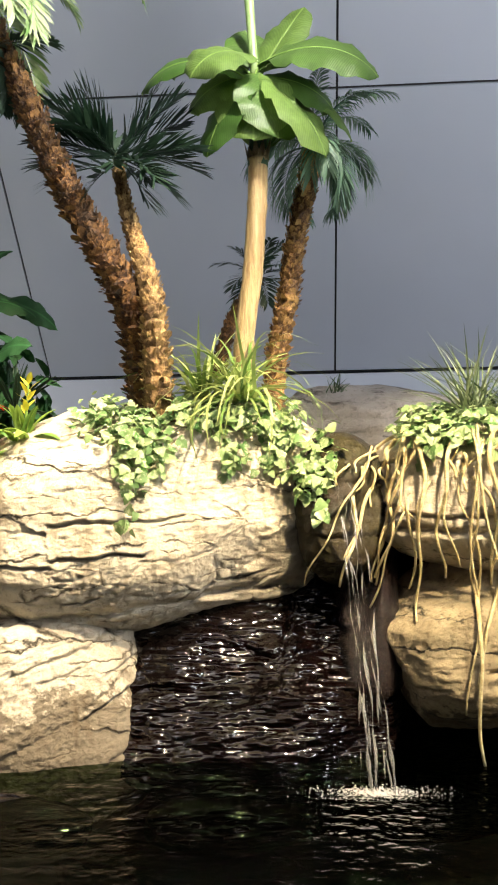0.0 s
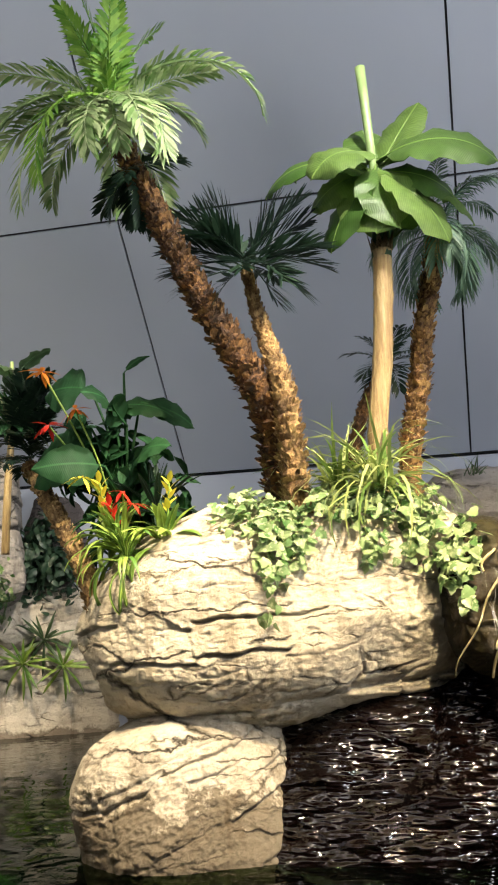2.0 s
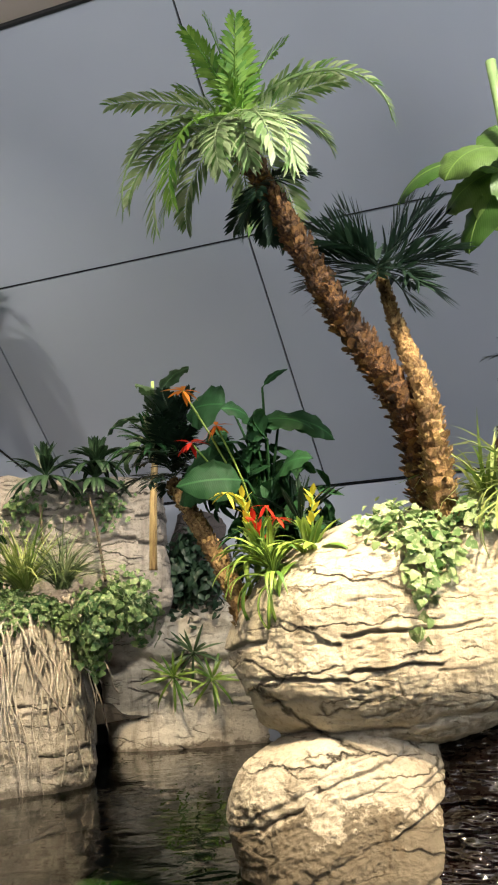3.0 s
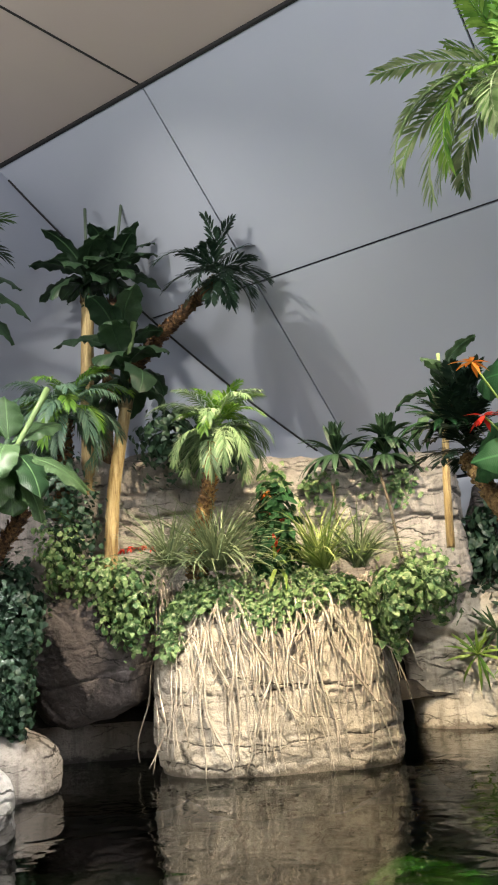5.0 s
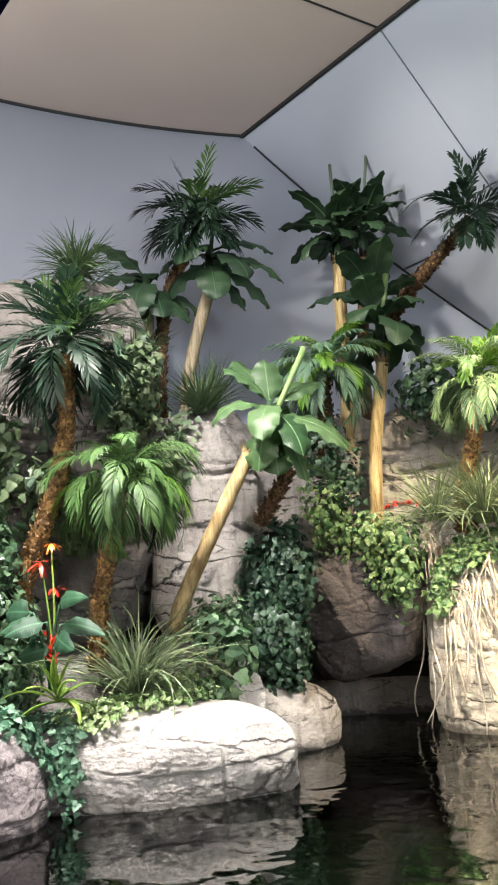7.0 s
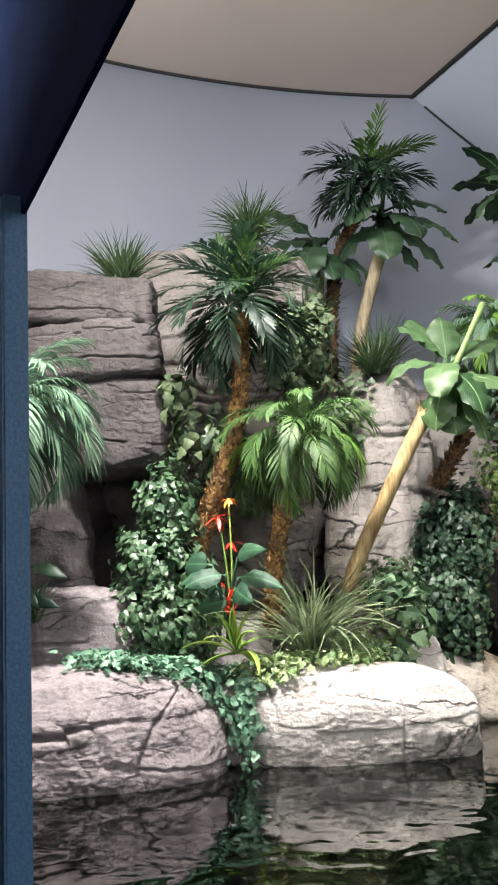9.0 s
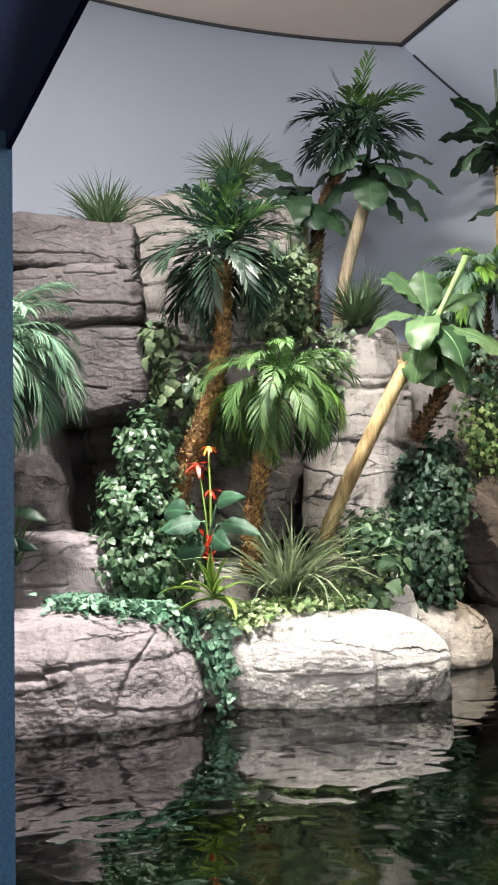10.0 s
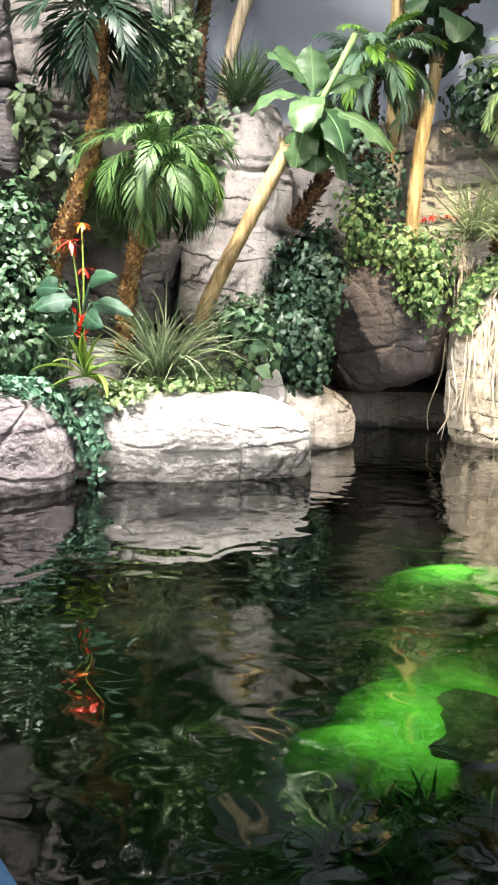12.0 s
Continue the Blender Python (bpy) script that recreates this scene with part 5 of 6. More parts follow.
banana("dark leafy plant behind the palm", [(-3.1, 6.05, 1.6), (-3.08, 6.05, 2.1), (-3.05, 6.05, 2.45)], 0.03, 0.025, 8, 0.45, 0.18, BANANA_DARK, 9, 0.45)
tb = thing("bamboo_pole", (-4.47, 8.38, 1.45), "yellow bamboo pole with dark rings", "bamboo")
part("pole", cane_trunk([(0, 0, 0), (0.05, 0.02, 0.6), (0.10, 0.06, 1.26)], 0.066, 0.058, CANE, 5, False), tb)
for k in range(5):
    v, f = tube([(0.073 + 0.006 * k, 0.038 + 0.002 * k, 0.86 + 0.07 * k), (0.0745 + 0.006 * k, 0.0385 + 0.002 * k, 0.882 + 0.07 * k)], [0.0655, 0.0655], 14)
    part("ring", mesh_of("ring", v, f, VINE), tb, "dark ring")

ivy_bush("mass of dark pointed leaves behind the flowers", PADDLE, 330, 0.17, [(-1.84, 5.1, 1.80, 0.18, 0.12, 0.28), (-2.05, 4.98, 2.15, 0.16, 0.12, 0.2), (-1.62, 5.0, 1.78, 0.18, 0.12, 0.26), (-1.80, 5.0, 2.0, 0.2, 0.12, 0.3)], 42, "leafy_plant", False)
ivy_bush("green ivy hanging over the rock beside the alcove", IVY_ROOT, 700, 0.07, [(-3.78, 6.48, 1.42, 0.24, 0.2, 0.12), (-3.60, 6.76, 1.36, 0.16, 0.16, 0.12), (-3.80, 6.42, 1.22, 0.10, 0.12, 0.2)], 43)
ivy_bush("dark foliage in the rock recess", IVY_DARK, 500, 0.12, [(-4.20, 8.62, 1.75, 0.24, 0.2, 0.3), (-3.90, 8.74, 1.68, 0.24, 0.2, 0.25), (-4.0, 8.7, 2.05, 0.2, 0.2, 0.2)], 45, "leafy_plant", False)
# -- alcove
for k, (at, s) in enumerate((((-3.95, 8.56, 0.92), 0.34), ((-4.13, 8.46, 0.70), 0.34), ((-3.79, 8.64, 0.66), 0.34))):
    rosette("spiky green fern rosette on the alcove wall", at, 22, s, 0.032, GRASS_DARK if k == 0 else STRAP, 20 + k, (70, -25), 40, None, (60, 0, 20), name="fern")
ivy("green ivy spilling over the alcove rock", IVY_PALE, 700, 0.07, [(-3.75, 6.75, 1.5, 0.45, 0.5, 0.3), (-4.0, 7.2, 1.5, 0.4, 0.5, 0.3), (-3.95, 6.9, 1.2, 0.25, 0.4, 0.3)], 3)
broadleaf("small dark leafy plant in the rock recess", (-3.1, 8.3, 1.3), [(-3.2, 8.2, 1.62, 180, 20, 0.3, 0.12), (-3.0, 8.2, 1.6, 300, 10, 0.3, 0.12), (-3.1, 8.2, 1.7, 250, 40, 0.3, 0.12)], BANANA_DARK, 6)

# -- root rock and ledge
ivy("green ivy over the top of the root-covered rock", IVY_ROOT, 3000, 0.052, [(-5.5, 5.3, 1.45, 0.35, 0.4, 0.3), (-5.15, 5.65, 1.5, 0.35, 0.4, 0.12), (-4.55, 6.15, 1.45, 0.45, 0.45, 0.2), (-4.70, 5.95, 1.22, 0.30, 0.3, 0.20), (-5.2, 5.55, 1.40, 0.4, 0.4, 0.10), (-4.1, 6.5, 1.5, 0.35, 0.4, 0.2), (-5.4, 5.35, 1.2, 0.2, 0.3, 0.25)], 4)
ledge_palm = palm("palm with light drooping crown on the rock ledge", [(-5.45, 5.95, 1.55), (-5.42, 5.95, 1.85), (-5.33, 6.0, 2.25), (-5.25, 6.05, 2.72)], 0.085, 0.06, BARK, PALM_SILVER, 24, 0.62, 34, 0.15, 0.0065, (78, 10), (90, 160), 11, 50, 0.8, flakes=420, crown_lift=0.1)
palm("", [(-5.22, 6.08, 2.86)], 0, 0, BARK, PALM_FRESH, 12, 0.46, 26, 0.14, 0.008, (80, 30), (60, 100), 12, 50, 0.5, onto=ledge_palm)
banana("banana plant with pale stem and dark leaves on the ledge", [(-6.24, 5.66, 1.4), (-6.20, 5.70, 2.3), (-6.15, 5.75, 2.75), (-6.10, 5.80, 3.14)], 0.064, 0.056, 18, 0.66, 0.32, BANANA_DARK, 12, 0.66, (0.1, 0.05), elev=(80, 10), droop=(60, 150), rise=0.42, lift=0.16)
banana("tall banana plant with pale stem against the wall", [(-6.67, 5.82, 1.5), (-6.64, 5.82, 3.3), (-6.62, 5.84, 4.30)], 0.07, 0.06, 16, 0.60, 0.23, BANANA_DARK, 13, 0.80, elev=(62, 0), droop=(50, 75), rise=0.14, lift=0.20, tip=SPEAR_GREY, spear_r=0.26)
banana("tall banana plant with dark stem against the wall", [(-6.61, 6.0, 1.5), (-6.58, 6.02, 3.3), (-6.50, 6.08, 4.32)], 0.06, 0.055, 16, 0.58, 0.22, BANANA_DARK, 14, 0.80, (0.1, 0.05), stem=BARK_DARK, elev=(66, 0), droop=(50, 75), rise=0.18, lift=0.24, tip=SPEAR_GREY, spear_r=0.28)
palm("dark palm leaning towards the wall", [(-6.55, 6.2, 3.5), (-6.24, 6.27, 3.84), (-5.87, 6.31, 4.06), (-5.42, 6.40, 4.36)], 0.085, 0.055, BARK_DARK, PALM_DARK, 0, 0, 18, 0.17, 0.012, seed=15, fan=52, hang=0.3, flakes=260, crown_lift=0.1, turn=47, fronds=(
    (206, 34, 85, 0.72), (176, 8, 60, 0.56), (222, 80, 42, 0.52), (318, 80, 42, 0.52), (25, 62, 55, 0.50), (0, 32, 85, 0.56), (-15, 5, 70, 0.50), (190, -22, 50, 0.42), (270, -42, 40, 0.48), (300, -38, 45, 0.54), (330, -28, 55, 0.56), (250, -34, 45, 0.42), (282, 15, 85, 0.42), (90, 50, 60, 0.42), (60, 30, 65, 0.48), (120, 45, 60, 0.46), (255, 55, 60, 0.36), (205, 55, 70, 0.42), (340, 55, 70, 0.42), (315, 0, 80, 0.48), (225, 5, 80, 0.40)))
bushy_palm = palm("bushy light green palm at the rock corner", [(-6.25, 5.15, 2.1), (-6.2, 5.15, 2.5), (-6.18, 5.15, 2.98)], 0.08, 0.06, BARK_DARK, PALM_BLUE, 26, 0.66, 36, 0.16, 0.0065, (70, 5), (90, 150), 16, 50, 0.85, flakes=160)
palm("", [(-6.16, 5.17, 3.06)], 0, 0, BARK, PALM_FRESH, 11, 0.56, 30, 0.14, 0.008, (70, 10), (80, 110), 17, 50, 0.6, onto=bushy_palm)
tuft("dry grass clump on the root-covered rock", (-5.10, 5.82, 1.62), 380, 0.84, GRASS_GREY, 0.007, (88, 20), 11, 120)
tuft("dry grass clump on the root-covered rock", (-5.46, 5.62, 1.68), 220, 0.66, GRASS_GREY, 0.007, (85, 10), 12, 85)
tuft("dry grass clump on the rock ledge", (-4.5, 6.45, 1.58), 220, 0.74, GRASS, 0.008, (88, 30), 13, 95)
tuft("dry grass clump on the rock ledge", (-4.25, 6.65, 1.58), 200, 0.66, GRASS_GREY, 0.008, (88, 30), 14, 95)
for k, (at, s) in enumerate((((-4.75, 7.2, 2.62), 0.4), ((-4.40, 7.5, 2.6), 0.36), ((-4.35, 7.45, 2.75), 0.3))):
    rosette("dark green leafy shrub on the rock ledge", at, 46, s, 0.075, BANANA_DARK, 30 + k, (88, 0), 55, None, name="leafy_shrub")
ivy_bush("tall dark green leafy plant against the ledge", PADDLE, 420, 0.13, [(-4.80, 6.25, 2.15, 0.16, 0.12, 0.2), (-4.80, 6.22, 1.85, 0.2, 0.14, 0.22), (-4.84, 6.2, 1.65, 0.22, 0.14, 0.14)], 41, "leafy_plant", False)
for k, at in enumerate(((-4.86, 6.2, 2.22), (-4.80, 6.2, 2.05), (-4.70, 6.22, 1.98))):
    claw_flower("orange-red flower spike among dark leaves", at, RED_PETAL if k else ORANGE_PETAL, 0.09, 10 + k)
rosette("red flowering bromeliad in the ivy", (-4.72, 6.12, 1.56), 14, 0.3, 0.04, STRAP, 35, (70, 0), 70, RED_PETAL, fl_h=0.24)
for k in range(5):
    claw_flower("small red blossom in the ivy", (-5.80 + 0.055 * k, 5.42 + 0.03 * k, 1.82 + 0.02 * (k % 2)), RED_PETAL, 0.06, 20 + k)
ivy("pale ivy over the rock ledge", IVY_ROOT, 300, 0.055, [(-4.3, 7.35, 2.4, 0.3, 0.4, 0.3), (-4.85, 6.9, 2.4, 0.25, 0.4, 0.3), (-5.1, 6.8, 2.5, 0.2, 0.3, 0.2)], 5)
ivy_bush("dark ivy between the stems", IVY_DARK, 600, 0.08, [(-5.85, 6.15, 2.9, 0.3, 0.3, 0.3), (-5.6, 6.5, 2.8, 0.3, 0.2, 0.2)], 6)
ivy_bush("light green ivy on the boulder", IVY_ROOT, 1100, 0.06, [(-6.0, 5.3, 1.62, 0.3, 0.25, 0.16), (-5.75, 5.4, 1.55, 0.3, 0.25, 0.18), (-5.55, 5.28, 1.30, 0.14, 0.14, 0.25), (-6.2, 5.1, 1.85, 0.2, 0.2, 0.3)], 7)
for k, (a, b) in enumerate((((-4.42, 7.4, 2.45), (-4.18, 7.25, 1.62)), ((-4.75, 7.1, 2.35), (-4.7, 7.05, 1.7)))):
    tv, tf = tube(bend([a, Vector(a).lerp(Vector(b), 0.5) + Vector((0.04, -0.05, 0)), b], 12), [0.014] * 13, 6, 0.2, k)
    tagged(new("vine_stem", mesh_of("vine_stem", tv, tf, VINE)), "bare brown vine stem against the ledge", "vine")

# -- left bank
banana("leaning banana plant with pale stem and broad leaves", [(-6.0, 3.42, 0.95), (-5.95, 3.50, 1.2), (-5.80, 3.73, 1.72), (-5.66, 3.95, 2.2)], 0.058, 0.052, 0, 0, 0, BANANA_MID, 21, 0.55, (0.16, 0.24), rise=0.16, spin=62, lift=0.22, shift=(0.10, 0.15), spear_r=0.46, crown=(
    (132, 66, 30, 0.42, 0.25, 0.14, -10), (160, 60, 40, 0.40, 0.2, 0.14, -20), (92, 78, 18, 0.34, 0.24, 0.14, 0), (40, 44, 36, 0.44, 0.19, 0.12, 35), (190, 36, 116, 0.48, 0.17, 0.06, -30), (250, -8, 78, 0.46, 0.24, 0.12, 0), (292, -22, 55, 0.52, 0.25, 0.08, 0), (325, -8, 60, 0.58, 0.21, 0.04, 25), (345, 0, 66, 0.58, 0.19, 0.02, 35), (310, -44, 36, 0.5, 0.2, 0.0, 0), (228, -50, 32, 0.42, 0.30, 0.04, 0), (268, -58, 26, 0.40, 0.30, 0.0, 0), (70, 30, 60, 0.4, 0.2, 0.06, 0)))
palm("stub of a shaggy palm behind the leaning stem", [(-5.95, 4.2, 1.7), (-5.85, 4.3, 1.9), (-5.78, 4.40, 2.1)], 0.06, 0.055, BARK_DARK, PALM_MID, 4, 0.35, 14, 0.1, 0.009, (70, 20), (60, 80), 22, 55, 0.3, flakes=260, bark_shag=0.4)
ivy_bush("dense dark ivy hanging between the rocks", IVY_DARK, 3600, 0.062, [(-6.06, 4.26, 1.30, 0.18, 0.2, 0.30), (-5.88, 4.38, 1.38, 0.22, 0.2, 0.36), (-6.0, 4.22, 0.92, 0.2, 0.2, 0.34), (-5.84, 4.32, 0.82, 0.15, 0.15, 0.28)], 8)
ivy_bush("broad dark ivy at the foot of the pillar", IVY_GREEN, 80, 0.11, [(-5.42, 3.55, 0.85, 0.12, 0.12, 0.16), (-5.5, 3.4, 1.0, 0.14, 0.12, 0.12)], 44)
ivy_bush("green ivy below the leaning stem", IVY_GREEN, 1000, 0.062, [(-5.86, 3.72, 0.98, 0.2, 0.22, 0.2), (-5.70, 3.62, 0.70, 0.12, 0.14, 0.26), (-5.62, 3.5, 0.58, 0.2, 0.22, 0.08), (-5.66, 3.74, 0.62, 0.09, 0.10, 0.2)], 9)
ivy_bush("tall cone of dark green ivy against the cave", IVY_GREEN, 3600, 0.062, [(-6.05, 2.10, 1.56, 0.18, 0.2, 0.3), (-6.05, 2.05, 1.15, 0.32, 0.3, 0.36), (-6.0, 2.0, 0.85, 0.42, 0.35, 0.28)], 10)
ivy("mint green ivy trailing over the white rock", IVY_MINT, 1500, 0.05, [(-5.62, 1.55, 0.62, 0.25, 0.25, 0.1), (-5.5, 1.85, 0.6, 0.3, 0.3, 0.14), (-5.3, 2.2, 0.45, 0.07, 0.14, 0.22), (-5.27, 2.25, 0.22, 0.05, 0.10, 0.22), (-5.5, 2.15, 0.62, 0.25, 0.25, 0.14)], 11, lift=(0.01, 0.09))
ivy("pale ivy along the top of the white rock", IVY_PALE, 1000, 0.048, [(-5.42, 2.5, 0.6, 0.3, 0.25, 0.15), (-5.45, 2.85, 0.6, 0.3, 0.3, 0.12), (-5.55, 3.1, 0.6, 0.25, 0.3, 0.1), (-5.65, 3.35, 0.6, 0.3, 0.3, 0.2)], 12, lift=(0.02, 0.09))
feathery_palm = palm("palm with dark feathery crown and orange-brown trunk", [(-6.14, 2.22, 0.75), (-6.05, 2.35, 1.39), (-6.0, 2.46, 1.72), (-5.96, 2.59, 2.12), (-5.94, 2.63, 2.46), (-5.91, 2.64, 2.90)], 0.075, 0.052, BARK, PALM_DARK, 0, 0, 16, 0.21, 0.0115, seed=23, fan=46, hang=0.3, flakes=600, crown_lift=0.16, turn=64, fronds=tuple((k * 137.5, 70 - 3.0 * k, 45 + 1.9 * k, 0.62 + 0.06 * math.sin(k * 2.3)) for k in range(36)))
palm("", [(-5.85, 2.64, 3.0)], 0, 0, BARK, PALM_MID, 0, 0, 13, 0.20, 0.010, seed=24, fan=46, hang=0.3, onto=feathery_palm, turn=64, fronds=((230, 78, 30, 0.42), (300, 70, 40, 0.42), (265, 30, 80, 0.34), (330, 50, 60, 0.45), (100, 75, 20, 0.4)))
palm("short palm with arching light green crown", [(-5.78, 2.72, 0.75), (-5.78, 2.75, 1.2), (-5.72, 2.85, 1.68), (-5.68, 2.92, 1.9)], 0.068, 0.052, BARK, PALM_MID, 0, 0, 38, 0.155, 0.0055, seed=25, fan=52, hang=0.65, flakes=460, crown_lift=0.12, turn=64, fronds=tuple((k * 137.5, 74 - 1.9 * k, 108 + 0.9 * k, 0.62 + 0.08 * math.sin(k * 1.7), PALM_FRESH if k in (9, 17, 26) else PALM_MID) for k in range(42)))
broadleaf("blue-green plant with broad leaves beside the palm trunk", (-5.45, 2.25, 0.7), [(-5.40, 2.14, 1.16, 190, 25, 0.26, 0.15), (-5.36, 2.16, 1.02, 195, -5, 0.24, 0.13), (-5.34, 2.26, 1.02, 320, -20, 0.22, 0.12), (-5.38, 2.30, 1.20, 20, 40, 0.3, 0.10), (-5.34, 2.2, 1.10, 270, 0, 0.22, 0.13), (-5.38, 2.30, 1.08, 10, 5, 0.3, 0.11), (-5.36, 2.15, 1.10, 230, 10, 0.22, 0.13), (-5.35, 2.24, 0.95, 260, -20, 0.22, 0.12)], TEAL_LEAF, 9, big=1.2)
for k, at in enumerate(((-5.56, 2.26, 1.46), (-5.53, 2.32, 1.57), (-5.54, 2.33, 1.30))):
    claw_flower("orange-red claw flower on a tall stalk", at, ORANGE_PETAL if k == 1 else RED_PETAL, (0.10, 0.07, 0.08)[k], 40 + k, (-5.5, 2.3, 0.8))
rosette("green bromeliad with bright red flower on the white rock", (-5.32, 2.24, 0.64), 16, 0.34, 0.05, STRAP, 26, (75, 5), 70, RED_PETAL, (0, -12, 0), fl_h=0.36)
tuft("tall arching grey-green grass clump behind the white rock", (-5.55, 2.86, 0.60), 250, 0.86, GRASS_GREY, 0.007, (88, 35), 21, 105)
tuft("spiky dark grass on the cliff block", (-6.42, 1.95, 3.22), 280, 0.42, GRASS_DARK, 0.007, (86, 30), 22, 45)
tuft("spiky dark grass on top of the cliff", (-6.42, 2.98, 3.72), 360, 0.44, GRASS_DARK, 0.007, (80, 5), 23, 75)
tuft("spiky dark grass on the rock column", (-6.3, 3.95, 2.66), 220, 0.42, GRASS_DARK, 0.008, (88, 25), 24, 40)
tuft("spiky dark grass by the tall palms", (-6.75, 4.3, 2.75), 120, 0.55, GRASS_DARK, 0.008, (88, 30), 25, 40)
tuft("spiky green grass by the tall palms", (-6.6, 3.55, 3.1), 90, 0.45, GRASS_DARK, 0.008, (88, 20), 26, 40)
ivy("ivy trailing on the grey cliff", IVY_SAGE, 420, 0.095, [(-6.5, 2.45, 2.1, 0.2, 0.4, 0.35), (-6.45, 2.6, 1.95, 0.3, 0.4, 0.25), (-6.3, 2.5, 1.7, 0.2, 0.4, 0.2)], 13, reach=0.7)
ivy("mixed green ivy hanging from the cliff top", IVY_SAGE, 700, 0.075, [(-6.35, 3.35, 2.9, 0.3, 0.4, 0.45), (-6.3, 3.5, 2.5, 0.2, 0.4, 0.4), (-6.3, 3.55, 2.2, 0.15, 0.3, 0.3), (-6.3, 3.7, 3.1, 0.3, 0.3, 0.2)], 14, reach=0.7)
ivy_bush("pale mixed ivy hanging on the cliff shoulder", IVY_SAGE, 450, 0.062, [(-6.42, 3.48, 2.85, 0.22, 0.12, 0.36), (-6.34, 3.62, 2.35, 0.10, 0.10, 0.42), (-6.36, 3.3, 2.6, 0.10, 0.10, 0.3)], 15)
ivy_bush("sparse grey-green ivy clump on the layered cliff", IVY_SAGE, 130, 0.10, [(-6.16, 2.24, 2.40, 0.10, 0.12, 0.14), (-6.14, 2.34, 2.12, 0.12, 0.16, 0.16), (-6.10, 2.50, 2.05, 0.10, 0.14, 0.12)], 47)
ivy_bush("dark ivy under the bushy palm", IVY_DARK, 350, 0.062, [(-6.16, 5.05, 2.4, 0.2, 0.16, 0.36), (-6.05, 5.2, 2.1, 0.2, 0.16, 0.3)], 46)
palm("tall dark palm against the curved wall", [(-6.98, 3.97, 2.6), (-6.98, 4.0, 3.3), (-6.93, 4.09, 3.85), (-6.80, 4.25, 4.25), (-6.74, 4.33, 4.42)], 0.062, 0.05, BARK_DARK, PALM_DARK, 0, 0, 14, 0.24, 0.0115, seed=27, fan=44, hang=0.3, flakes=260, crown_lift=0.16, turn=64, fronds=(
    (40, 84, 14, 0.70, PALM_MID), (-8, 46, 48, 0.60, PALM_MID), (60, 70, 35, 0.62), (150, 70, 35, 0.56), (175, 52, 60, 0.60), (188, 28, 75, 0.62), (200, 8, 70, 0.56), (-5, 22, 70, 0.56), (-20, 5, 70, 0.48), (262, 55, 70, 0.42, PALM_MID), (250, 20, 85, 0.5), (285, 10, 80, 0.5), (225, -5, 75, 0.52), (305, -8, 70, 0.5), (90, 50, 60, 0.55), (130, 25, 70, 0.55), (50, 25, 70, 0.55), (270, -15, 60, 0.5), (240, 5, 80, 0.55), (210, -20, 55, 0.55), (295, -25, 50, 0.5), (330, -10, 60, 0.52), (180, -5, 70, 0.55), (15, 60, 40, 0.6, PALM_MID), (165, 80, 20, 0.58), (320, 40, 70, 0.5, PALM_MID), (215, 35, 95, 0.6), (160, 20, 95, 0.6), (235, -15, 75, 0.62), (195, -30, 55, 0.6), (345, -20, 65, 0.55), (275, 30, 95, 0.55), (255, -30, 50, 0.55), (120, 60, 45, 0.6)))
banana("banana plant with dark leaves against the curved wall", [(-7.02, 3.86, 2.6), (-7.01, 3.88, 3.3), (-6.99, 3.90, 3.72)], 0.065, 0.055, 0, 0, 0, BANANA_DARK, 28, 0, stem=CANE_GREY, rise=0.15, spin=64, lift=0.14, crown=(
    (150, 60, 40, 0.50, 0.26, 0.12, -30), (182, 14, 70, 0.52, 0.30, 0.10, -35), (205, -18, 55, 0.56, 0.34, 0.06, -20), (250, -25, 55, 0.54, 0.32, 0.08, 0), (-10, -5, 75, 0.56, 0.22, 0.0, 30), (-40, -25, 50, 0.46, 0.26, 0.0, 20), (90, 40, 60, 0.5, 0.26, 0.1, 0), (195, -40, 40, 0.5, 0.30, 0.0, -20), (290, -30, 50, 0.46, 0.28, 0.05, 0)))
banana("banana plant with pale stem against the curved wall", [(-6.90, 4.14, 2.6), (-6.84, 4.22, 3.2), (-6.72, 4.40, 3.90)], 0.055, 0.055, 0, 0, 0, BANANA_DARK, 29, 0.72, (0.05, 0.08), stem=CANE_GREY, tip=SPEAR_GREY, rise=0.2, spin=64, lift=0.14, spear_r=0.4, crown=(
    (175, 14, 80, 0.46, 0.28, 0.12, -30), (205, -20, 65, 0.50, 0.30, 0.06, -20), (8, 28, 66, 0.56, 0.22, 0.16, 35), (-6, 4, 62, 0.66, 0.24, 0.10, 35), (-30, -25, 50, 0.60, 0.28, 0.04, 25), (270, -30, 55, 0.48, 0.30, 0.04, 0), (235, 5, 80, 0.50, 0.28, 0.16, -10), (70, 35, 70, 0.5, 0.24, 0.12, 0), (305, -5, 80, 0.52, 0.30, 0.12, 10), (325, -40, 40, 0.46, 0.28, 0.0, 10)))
palm("drooping bluish palm at the edge of the opening", [(-5.95, 0.85, 0.9), (-5.92, 0.92, 1.7), (-5.86, 1.02, 2.12)], 0.08, 0.06, BARK_DARK, PALM_BLUE, 40, 0.74, 40, 0.18, 0.0065, (75, 10), (90, 150), 30, 50, 0.8, flakes=200)
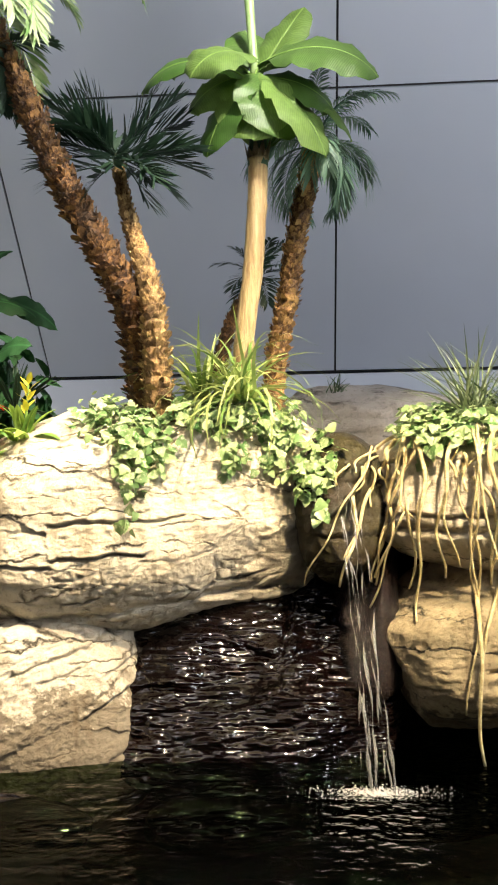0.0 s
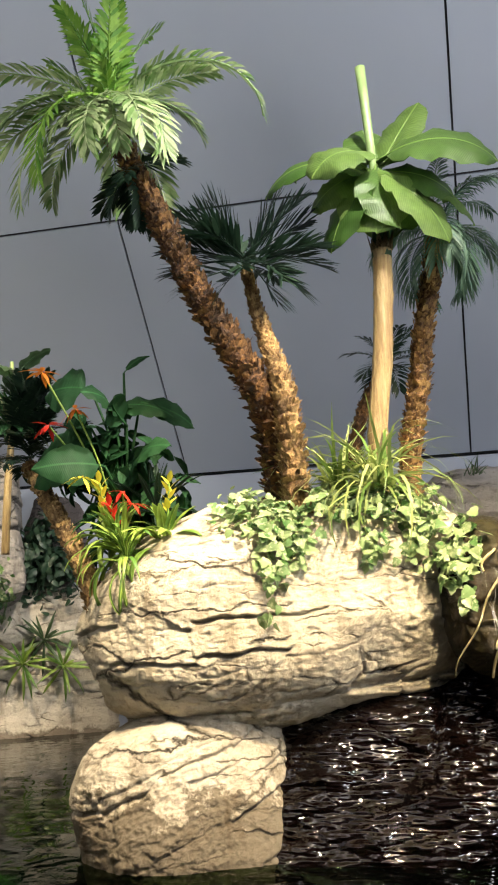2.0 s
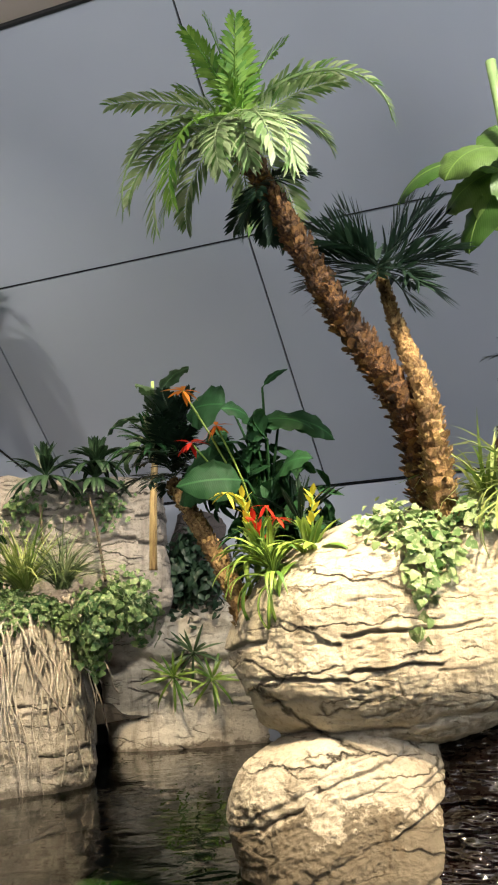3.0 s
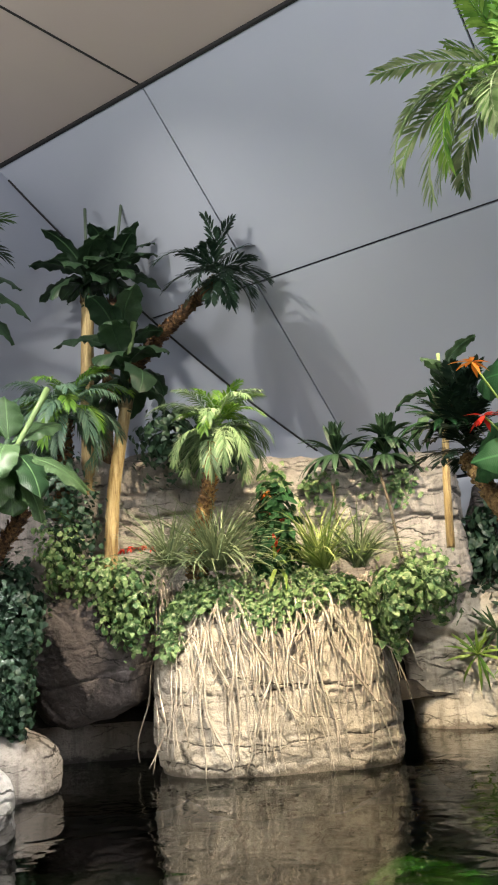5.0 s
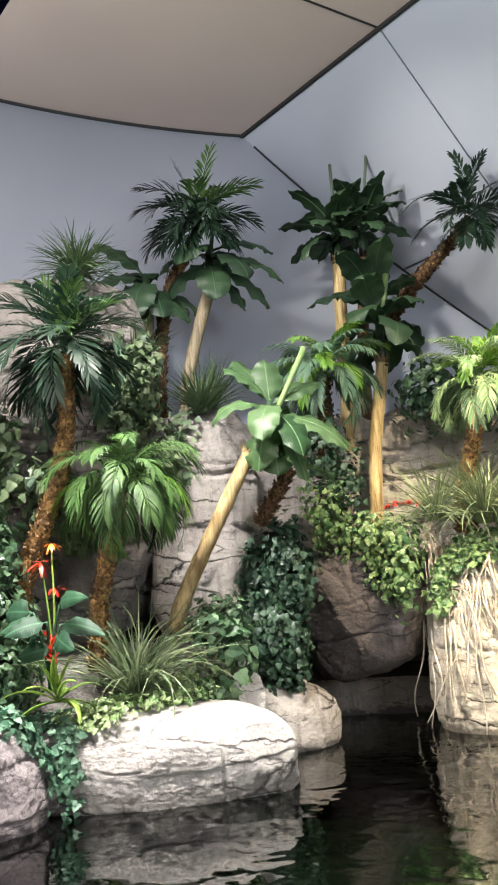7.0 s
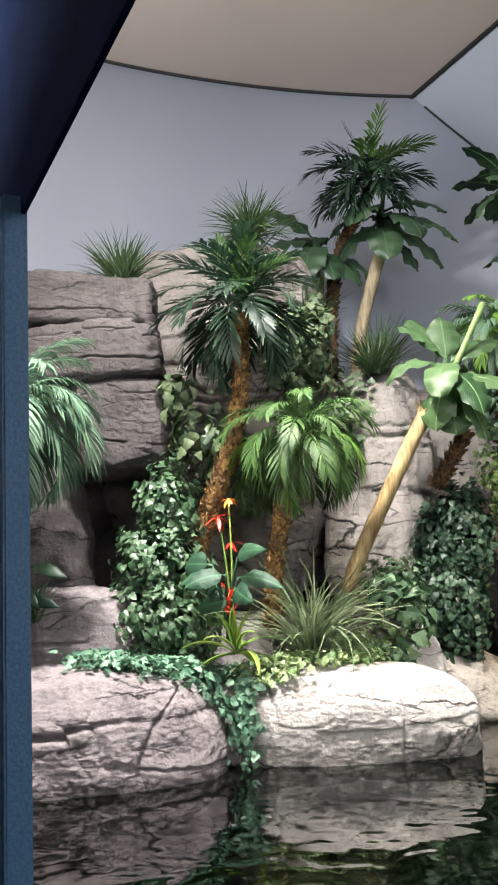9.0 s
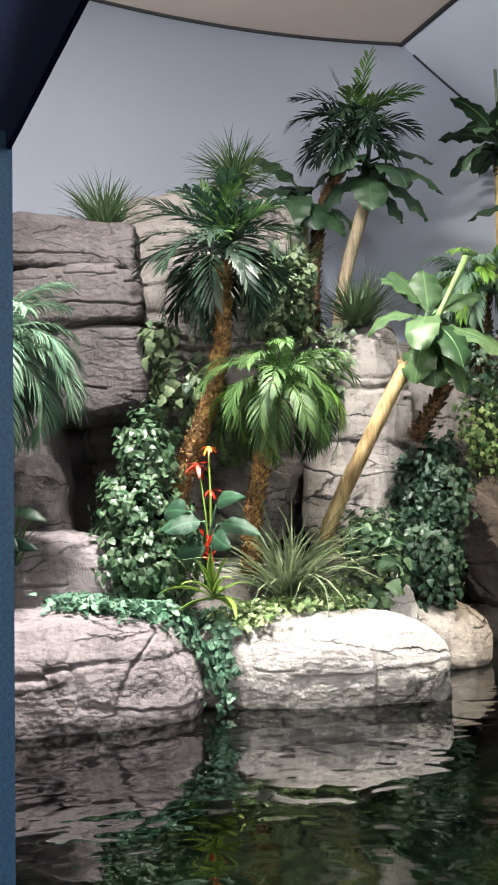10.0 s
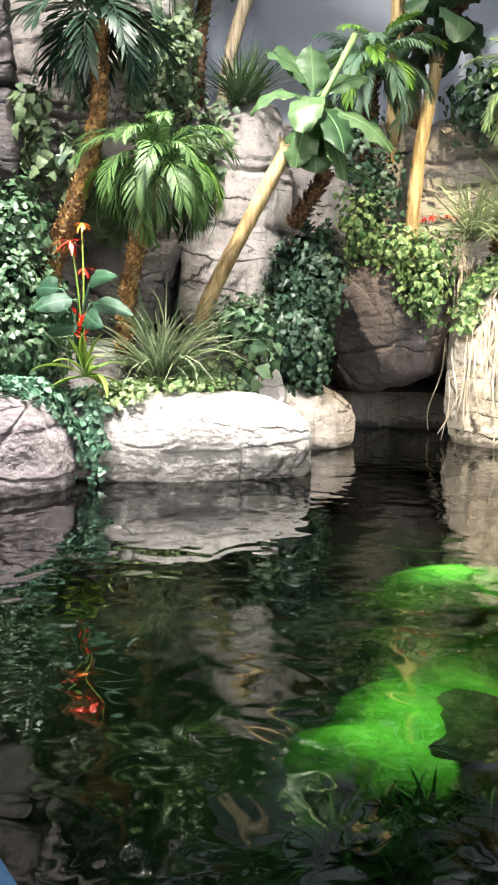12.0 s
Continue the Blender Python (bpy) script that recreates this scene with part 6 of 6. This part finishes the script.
broadleaf("dark leafy plant at the edge of the opening", (-5.9, 1.05, 0.8), [(-5.8, 1.1, 1.35, 320, 20, 0.2, 0.07), (-5.8, 1.15, 1.2, 20, 0, 0.22, 0.07), (-5.8, 1.1, 1.1, 340, -20, 0.22, 0.07), (-5.85, 1.0, 1.4, 250, 40, 0.22, 0.07), (-5.8, 1.05, 1.25, 300, 10, 0.22, 0.07), (-5.82, 1.12, 1.02, 0, -10, 0.22, 0.07)], PALM_DARK, 12)
tuft("dark grass at the edge of the opening", (-5.9, 1.15, 0.9), 80, 0.45, GRASS_DARK, 0.007, (80, 10), 27, 60)

# -- hanging roots


def hanging_roots(label, az0, az1, z_top, z_low, count, thick, seed, reach=9.0, spread=0.6, wander=0.05, lean=0.0, mat=ROOT, proud=0.02, sway=0.6):
    """Bare roots that come over a rock's edge and hang down its face."""
    r = random.Random(seed)
    a_mid = radians((az0 + az1) / 2)
    o = thing("hanging_roots", (0, 0, 0), label, "roots")
    for k in range(count):
        a = radians(az0 + (az1 - az0) * (k + r.random()) / count)
        zt, zl = z_top + r.uniform(-0.06, 0.08), z_low + r.random() ** 1.6 * (z_top - z_low) * spread
        pts, last = [], None
        n = 16
        ph, slope = r.uniform(0, 6), r.gauss(0, sway) + lean
        for i in range(n + 1):
            s = i / n
            z = zt + (zl - zt) * s
            aa = a + (wander * math.sin(s * 5 + ph) * s + wander * 0.4 * math.sin(s * 13 + ph * 2) + slope * s * 0.06)
            d = Vector((-math.sin(aa), math.cos(aa), 0))
            hit, nrm, _, dist = SURFACE.ray_cast(d * 2.0 + Vector((0, 0, z)), d, reach)
            rr = 2.0 + dist - proud * (1.6 - 1.1 * s) - 0.02 * r.random() if hit else (last or reach * 0.9)
            if last is not None:
                rr = min(rr, last + 0.03)
                rr = max(rr, last - 0.25)
            last = rr
            pts.append(d * rr + Vector((0, 0, z)))
        if pts[0].length > pts[4].length + 1.2:
            continue
        th = thick * r.uniform(0.6, 1.3)
        tv, tf = tube(bend(pts, 28), [th * (1 - 0.55 * i / 28) for i in range(29)], 6, 0.15, seed + k)
        part("root", mesh_of("root", tv, tf, mat), o)
    return o


hanging_roots("short yellow bare roots curling over the lip beside the waterfall", -3.4, -6.4, 1.52, 0.78, 13, 0.0115, 1, 5.5, 0.8, 0.008, 0.5, ROOT_YELLOW, 0.06)
hanging_roots("tangle of yellow bare roots hanging over the ledge beside the waterfall", -6.2, -9.6, 1.60, 0.62, 14, 0.012, 4, 5.5, 0.9, 0.009, 0.1, ROOT_YELLOW, 0.06)
hanging_roots("long yellow bare roots hanging down the ledge", -9.4, -14.5, 1.60, 0.0, 19, 0.012, 5, 5.5, 0.9, 0.009, 0.1, ROOT_YELLOW, 0.06)
hanging_roots("curtain of pale bare roots over the rock bluff", 45.0, 31.6, 1.48, 0.0, 88, 0.0095, 2, 9.5, 1.0, 0.005, 0.0, ROOT, 0.032, 0.3)
hanging_roots("thick pale bare roots crossing over the rock bluff", 44.5, 32.0, 1.50, 0.0, 26, 0.0125, 8, 9.5, 0.8, 0.008, 0.0, ROOT, 0.05, 0.8)
hanging_roots("loose pale roots hanging askew off the corner of the bluff", 32.8, 31.5, 1.42, 0.25, 8, 0.009, 6, 9.5, 0.6, 0.004, -0.35, ROOT, 0.05, 0.3)

# ---------------------------------------------------------------- waterfall
fall = thing("waterfall", (0.2, 4.1, 0), "thin waterfall of clear strands over dark wet rock", "waterfall")
for k in range(10):
    r = random.Random(100 + k)
    x0, x1 = r.uniform(0.10, 0.20), r.uniform(0.16, 0.34)
    line = []
    for i in range(61):
        s = i / 60
        line.append(Vector((x0 + (x1 - x0) * s + 0.010 * math.sin(s * 9 + k) + 0.004 * math.sin(s * 41 + k) - 0.2, 0.22 - 0.5 * math.sqrt(s) + 0.01 * math.sin(s * 14 + k * 2), 1.28 * (1 - s ** 1.4))))
    rad = [0.0055 * (0.5 + 1.0 * i / 60) * max(0.03, noise.noise(Vector((i * 0.22, k * 9.1, 0))) * 1.7 - 0.1 + 0.2 * i / 60) * r.uniform(0.6, 1.3) for i in range(61)]
    tv, tf = tube(line, rad, 6, 0.3, k)
    part("strand", mesh_of("strand", tv, tf, FALL), fall)
v, f = [], []
r = random.Random(5)
for k in range(1300):
    a, d = r.uniform(0, 6.283), abs(r.gauss(0, 1))
    c = Vector((0.26 + math.cos(a) * d * 0.13, 3.82 + math.sin(a) * d * 0.045, abs(r.gauss(0, 0.008))))
    s = r.uniform(0.0008, 0.0036)
    b = len(v)
    v += [c + Vector((s, 0, 0)), c - Vector((s, 0, 0)), c + Vector((0, s, 0)), c - Vector((0, s, 0)), c + Vector((0, 0, s)), c - Vector((0, 0, s))]
    f += [(b, b + 2, b + 4), (b + 2, b + 1, b + 4), (b + 1, b + 3, b + 4), (b + 3, b, b + 4), (b + 2, b, b + 5), (b + 1, b + 2, b + 5), (b + 3, b + 1, b + 5), (b, b + 3, b + 5)]
tagged(new("foam", mesh_of("foam", v, f, FOAM)), "white foam where the waterfall meets the pool", "foam", kind="stuff")

# ---------------------------------------------------------------- viewing opening
opening = thing("viewing_frame", (-2.27, 0.44, 0.2), "blue painted frame of the viewing opening", "frame")
part("post", box_mesh("post", 0.36, 0.05, 2.6, BLUE, 0.006), opening, "blue painted post", pose(-0.21, -0.025, 0.4))
part("jamb_edge", box_mesh("jamb_edge", 0.05, 0.056, 2.6, TEAL_EDGE, 0.005), opening, "lighter teal-blue rough edge strip", pose(-0.005, -0.025, 0.4))
part("lintel", box_mesh("lintel", 5.6, 0.012, 1.6, DARK_BLUE, 0.002), opening, "dark navy blue lintel", pose(2.4, -0.006, 2.457))
part("sill", box_mesh("sill", 5.0, 0.5, 0.12, BLUE, 0.015), opening, "blue sill", pose(2.5, -0.25, -0.05))

# black joint in the corner of the two walls
v, f = tube(CORNER, [0.014] * len(CORNER), 6)
tagged(new("corner_trim", mesh_of("corner_trim", v, f, DARK_JOINT)), "thin black joint in the wall corner", "trim", kind="structure")

# ---------------------------------------------------------------- green light and algae in the pool
for k, (x, y, z, s) in enumerate(((-3.35, 3.45, -0.32, 0.50), (-2.80, 4.75, -0.24, 0.34), (-2.58, 2.46, -0.56, 0.52), (-2.88, 2.92, -0.55, 0.46), (-3.15, 3.35, -0.55, 0.62), (-3.75, 4.05, -0.58, 0.72), (-2.7, 3.5, -0.6, 0.7), (-3.3, 5.6, -0.5, 0.5), (-2.15, 2.62, -0.40, 0.42), (-1.85, 3.1, -0.42, 0.5))):
    v, f = [(0, 0, 0.05)], []
    for ring in range(1, 9):
        for i in range(96):
            w = i / 96 * 6.2832
            e = s * ring / 8 * (1 + 0.4 * noise.noise(Vector((math.cos(w) * 1.8, math.sin(w) * 1.8, k * 5))) + 0.10 * noise.noise(Vector((math.cos(w) * 7, math.sin(w) * 7, k))))
            v.append((e * math.cos(w), e * math.sin(w), 0.05 * noise.noise(Vector((e * 3, w, k))) - 0.06 * (ring / 8) ** 3))
    for i in range(96):
        f.append((0, 1 + i, 1 + (i + 1) % 96))
        for ring in range(7):
            f.append((1 + ring * 96 + i, 1 + (ring + 1) * 96 + i, 1 + (ring + 1) * 96 + (i + 1) % 96, 1 + ring * 96 + (i + 1) % 96))
    me = mesh_of("algae_mat", v, f, ALGAE if k < 8 else WEED)
    rim = me.attributes.new("rim", "FLOAT", "POINT")
    for i in range(len(me.vertices)):
        rim.data[i].value = ((i + 95) // 96) / 8
    o = new("algae_mat", me)
    o.location = (x, y, z)
    tagged(o, "bright green algae mat on the pool floor" if k < 8 else "dark brown weed on the pool floor", "algae")
for k, (x, y, z) in enumerate(((-2.02, 1.80, -0.66), (-2.14, 2.02, -0.68), (-2.26, 1.76, -0.70), (-1.90, 2.05, -0.64))):
    tuft("dark green water weed on the pool floor", (x, y, z), 110, 0.30, WATER_WEED, 0.012, (85, 10), 70 + k, 90, "water_weed", "water weed")
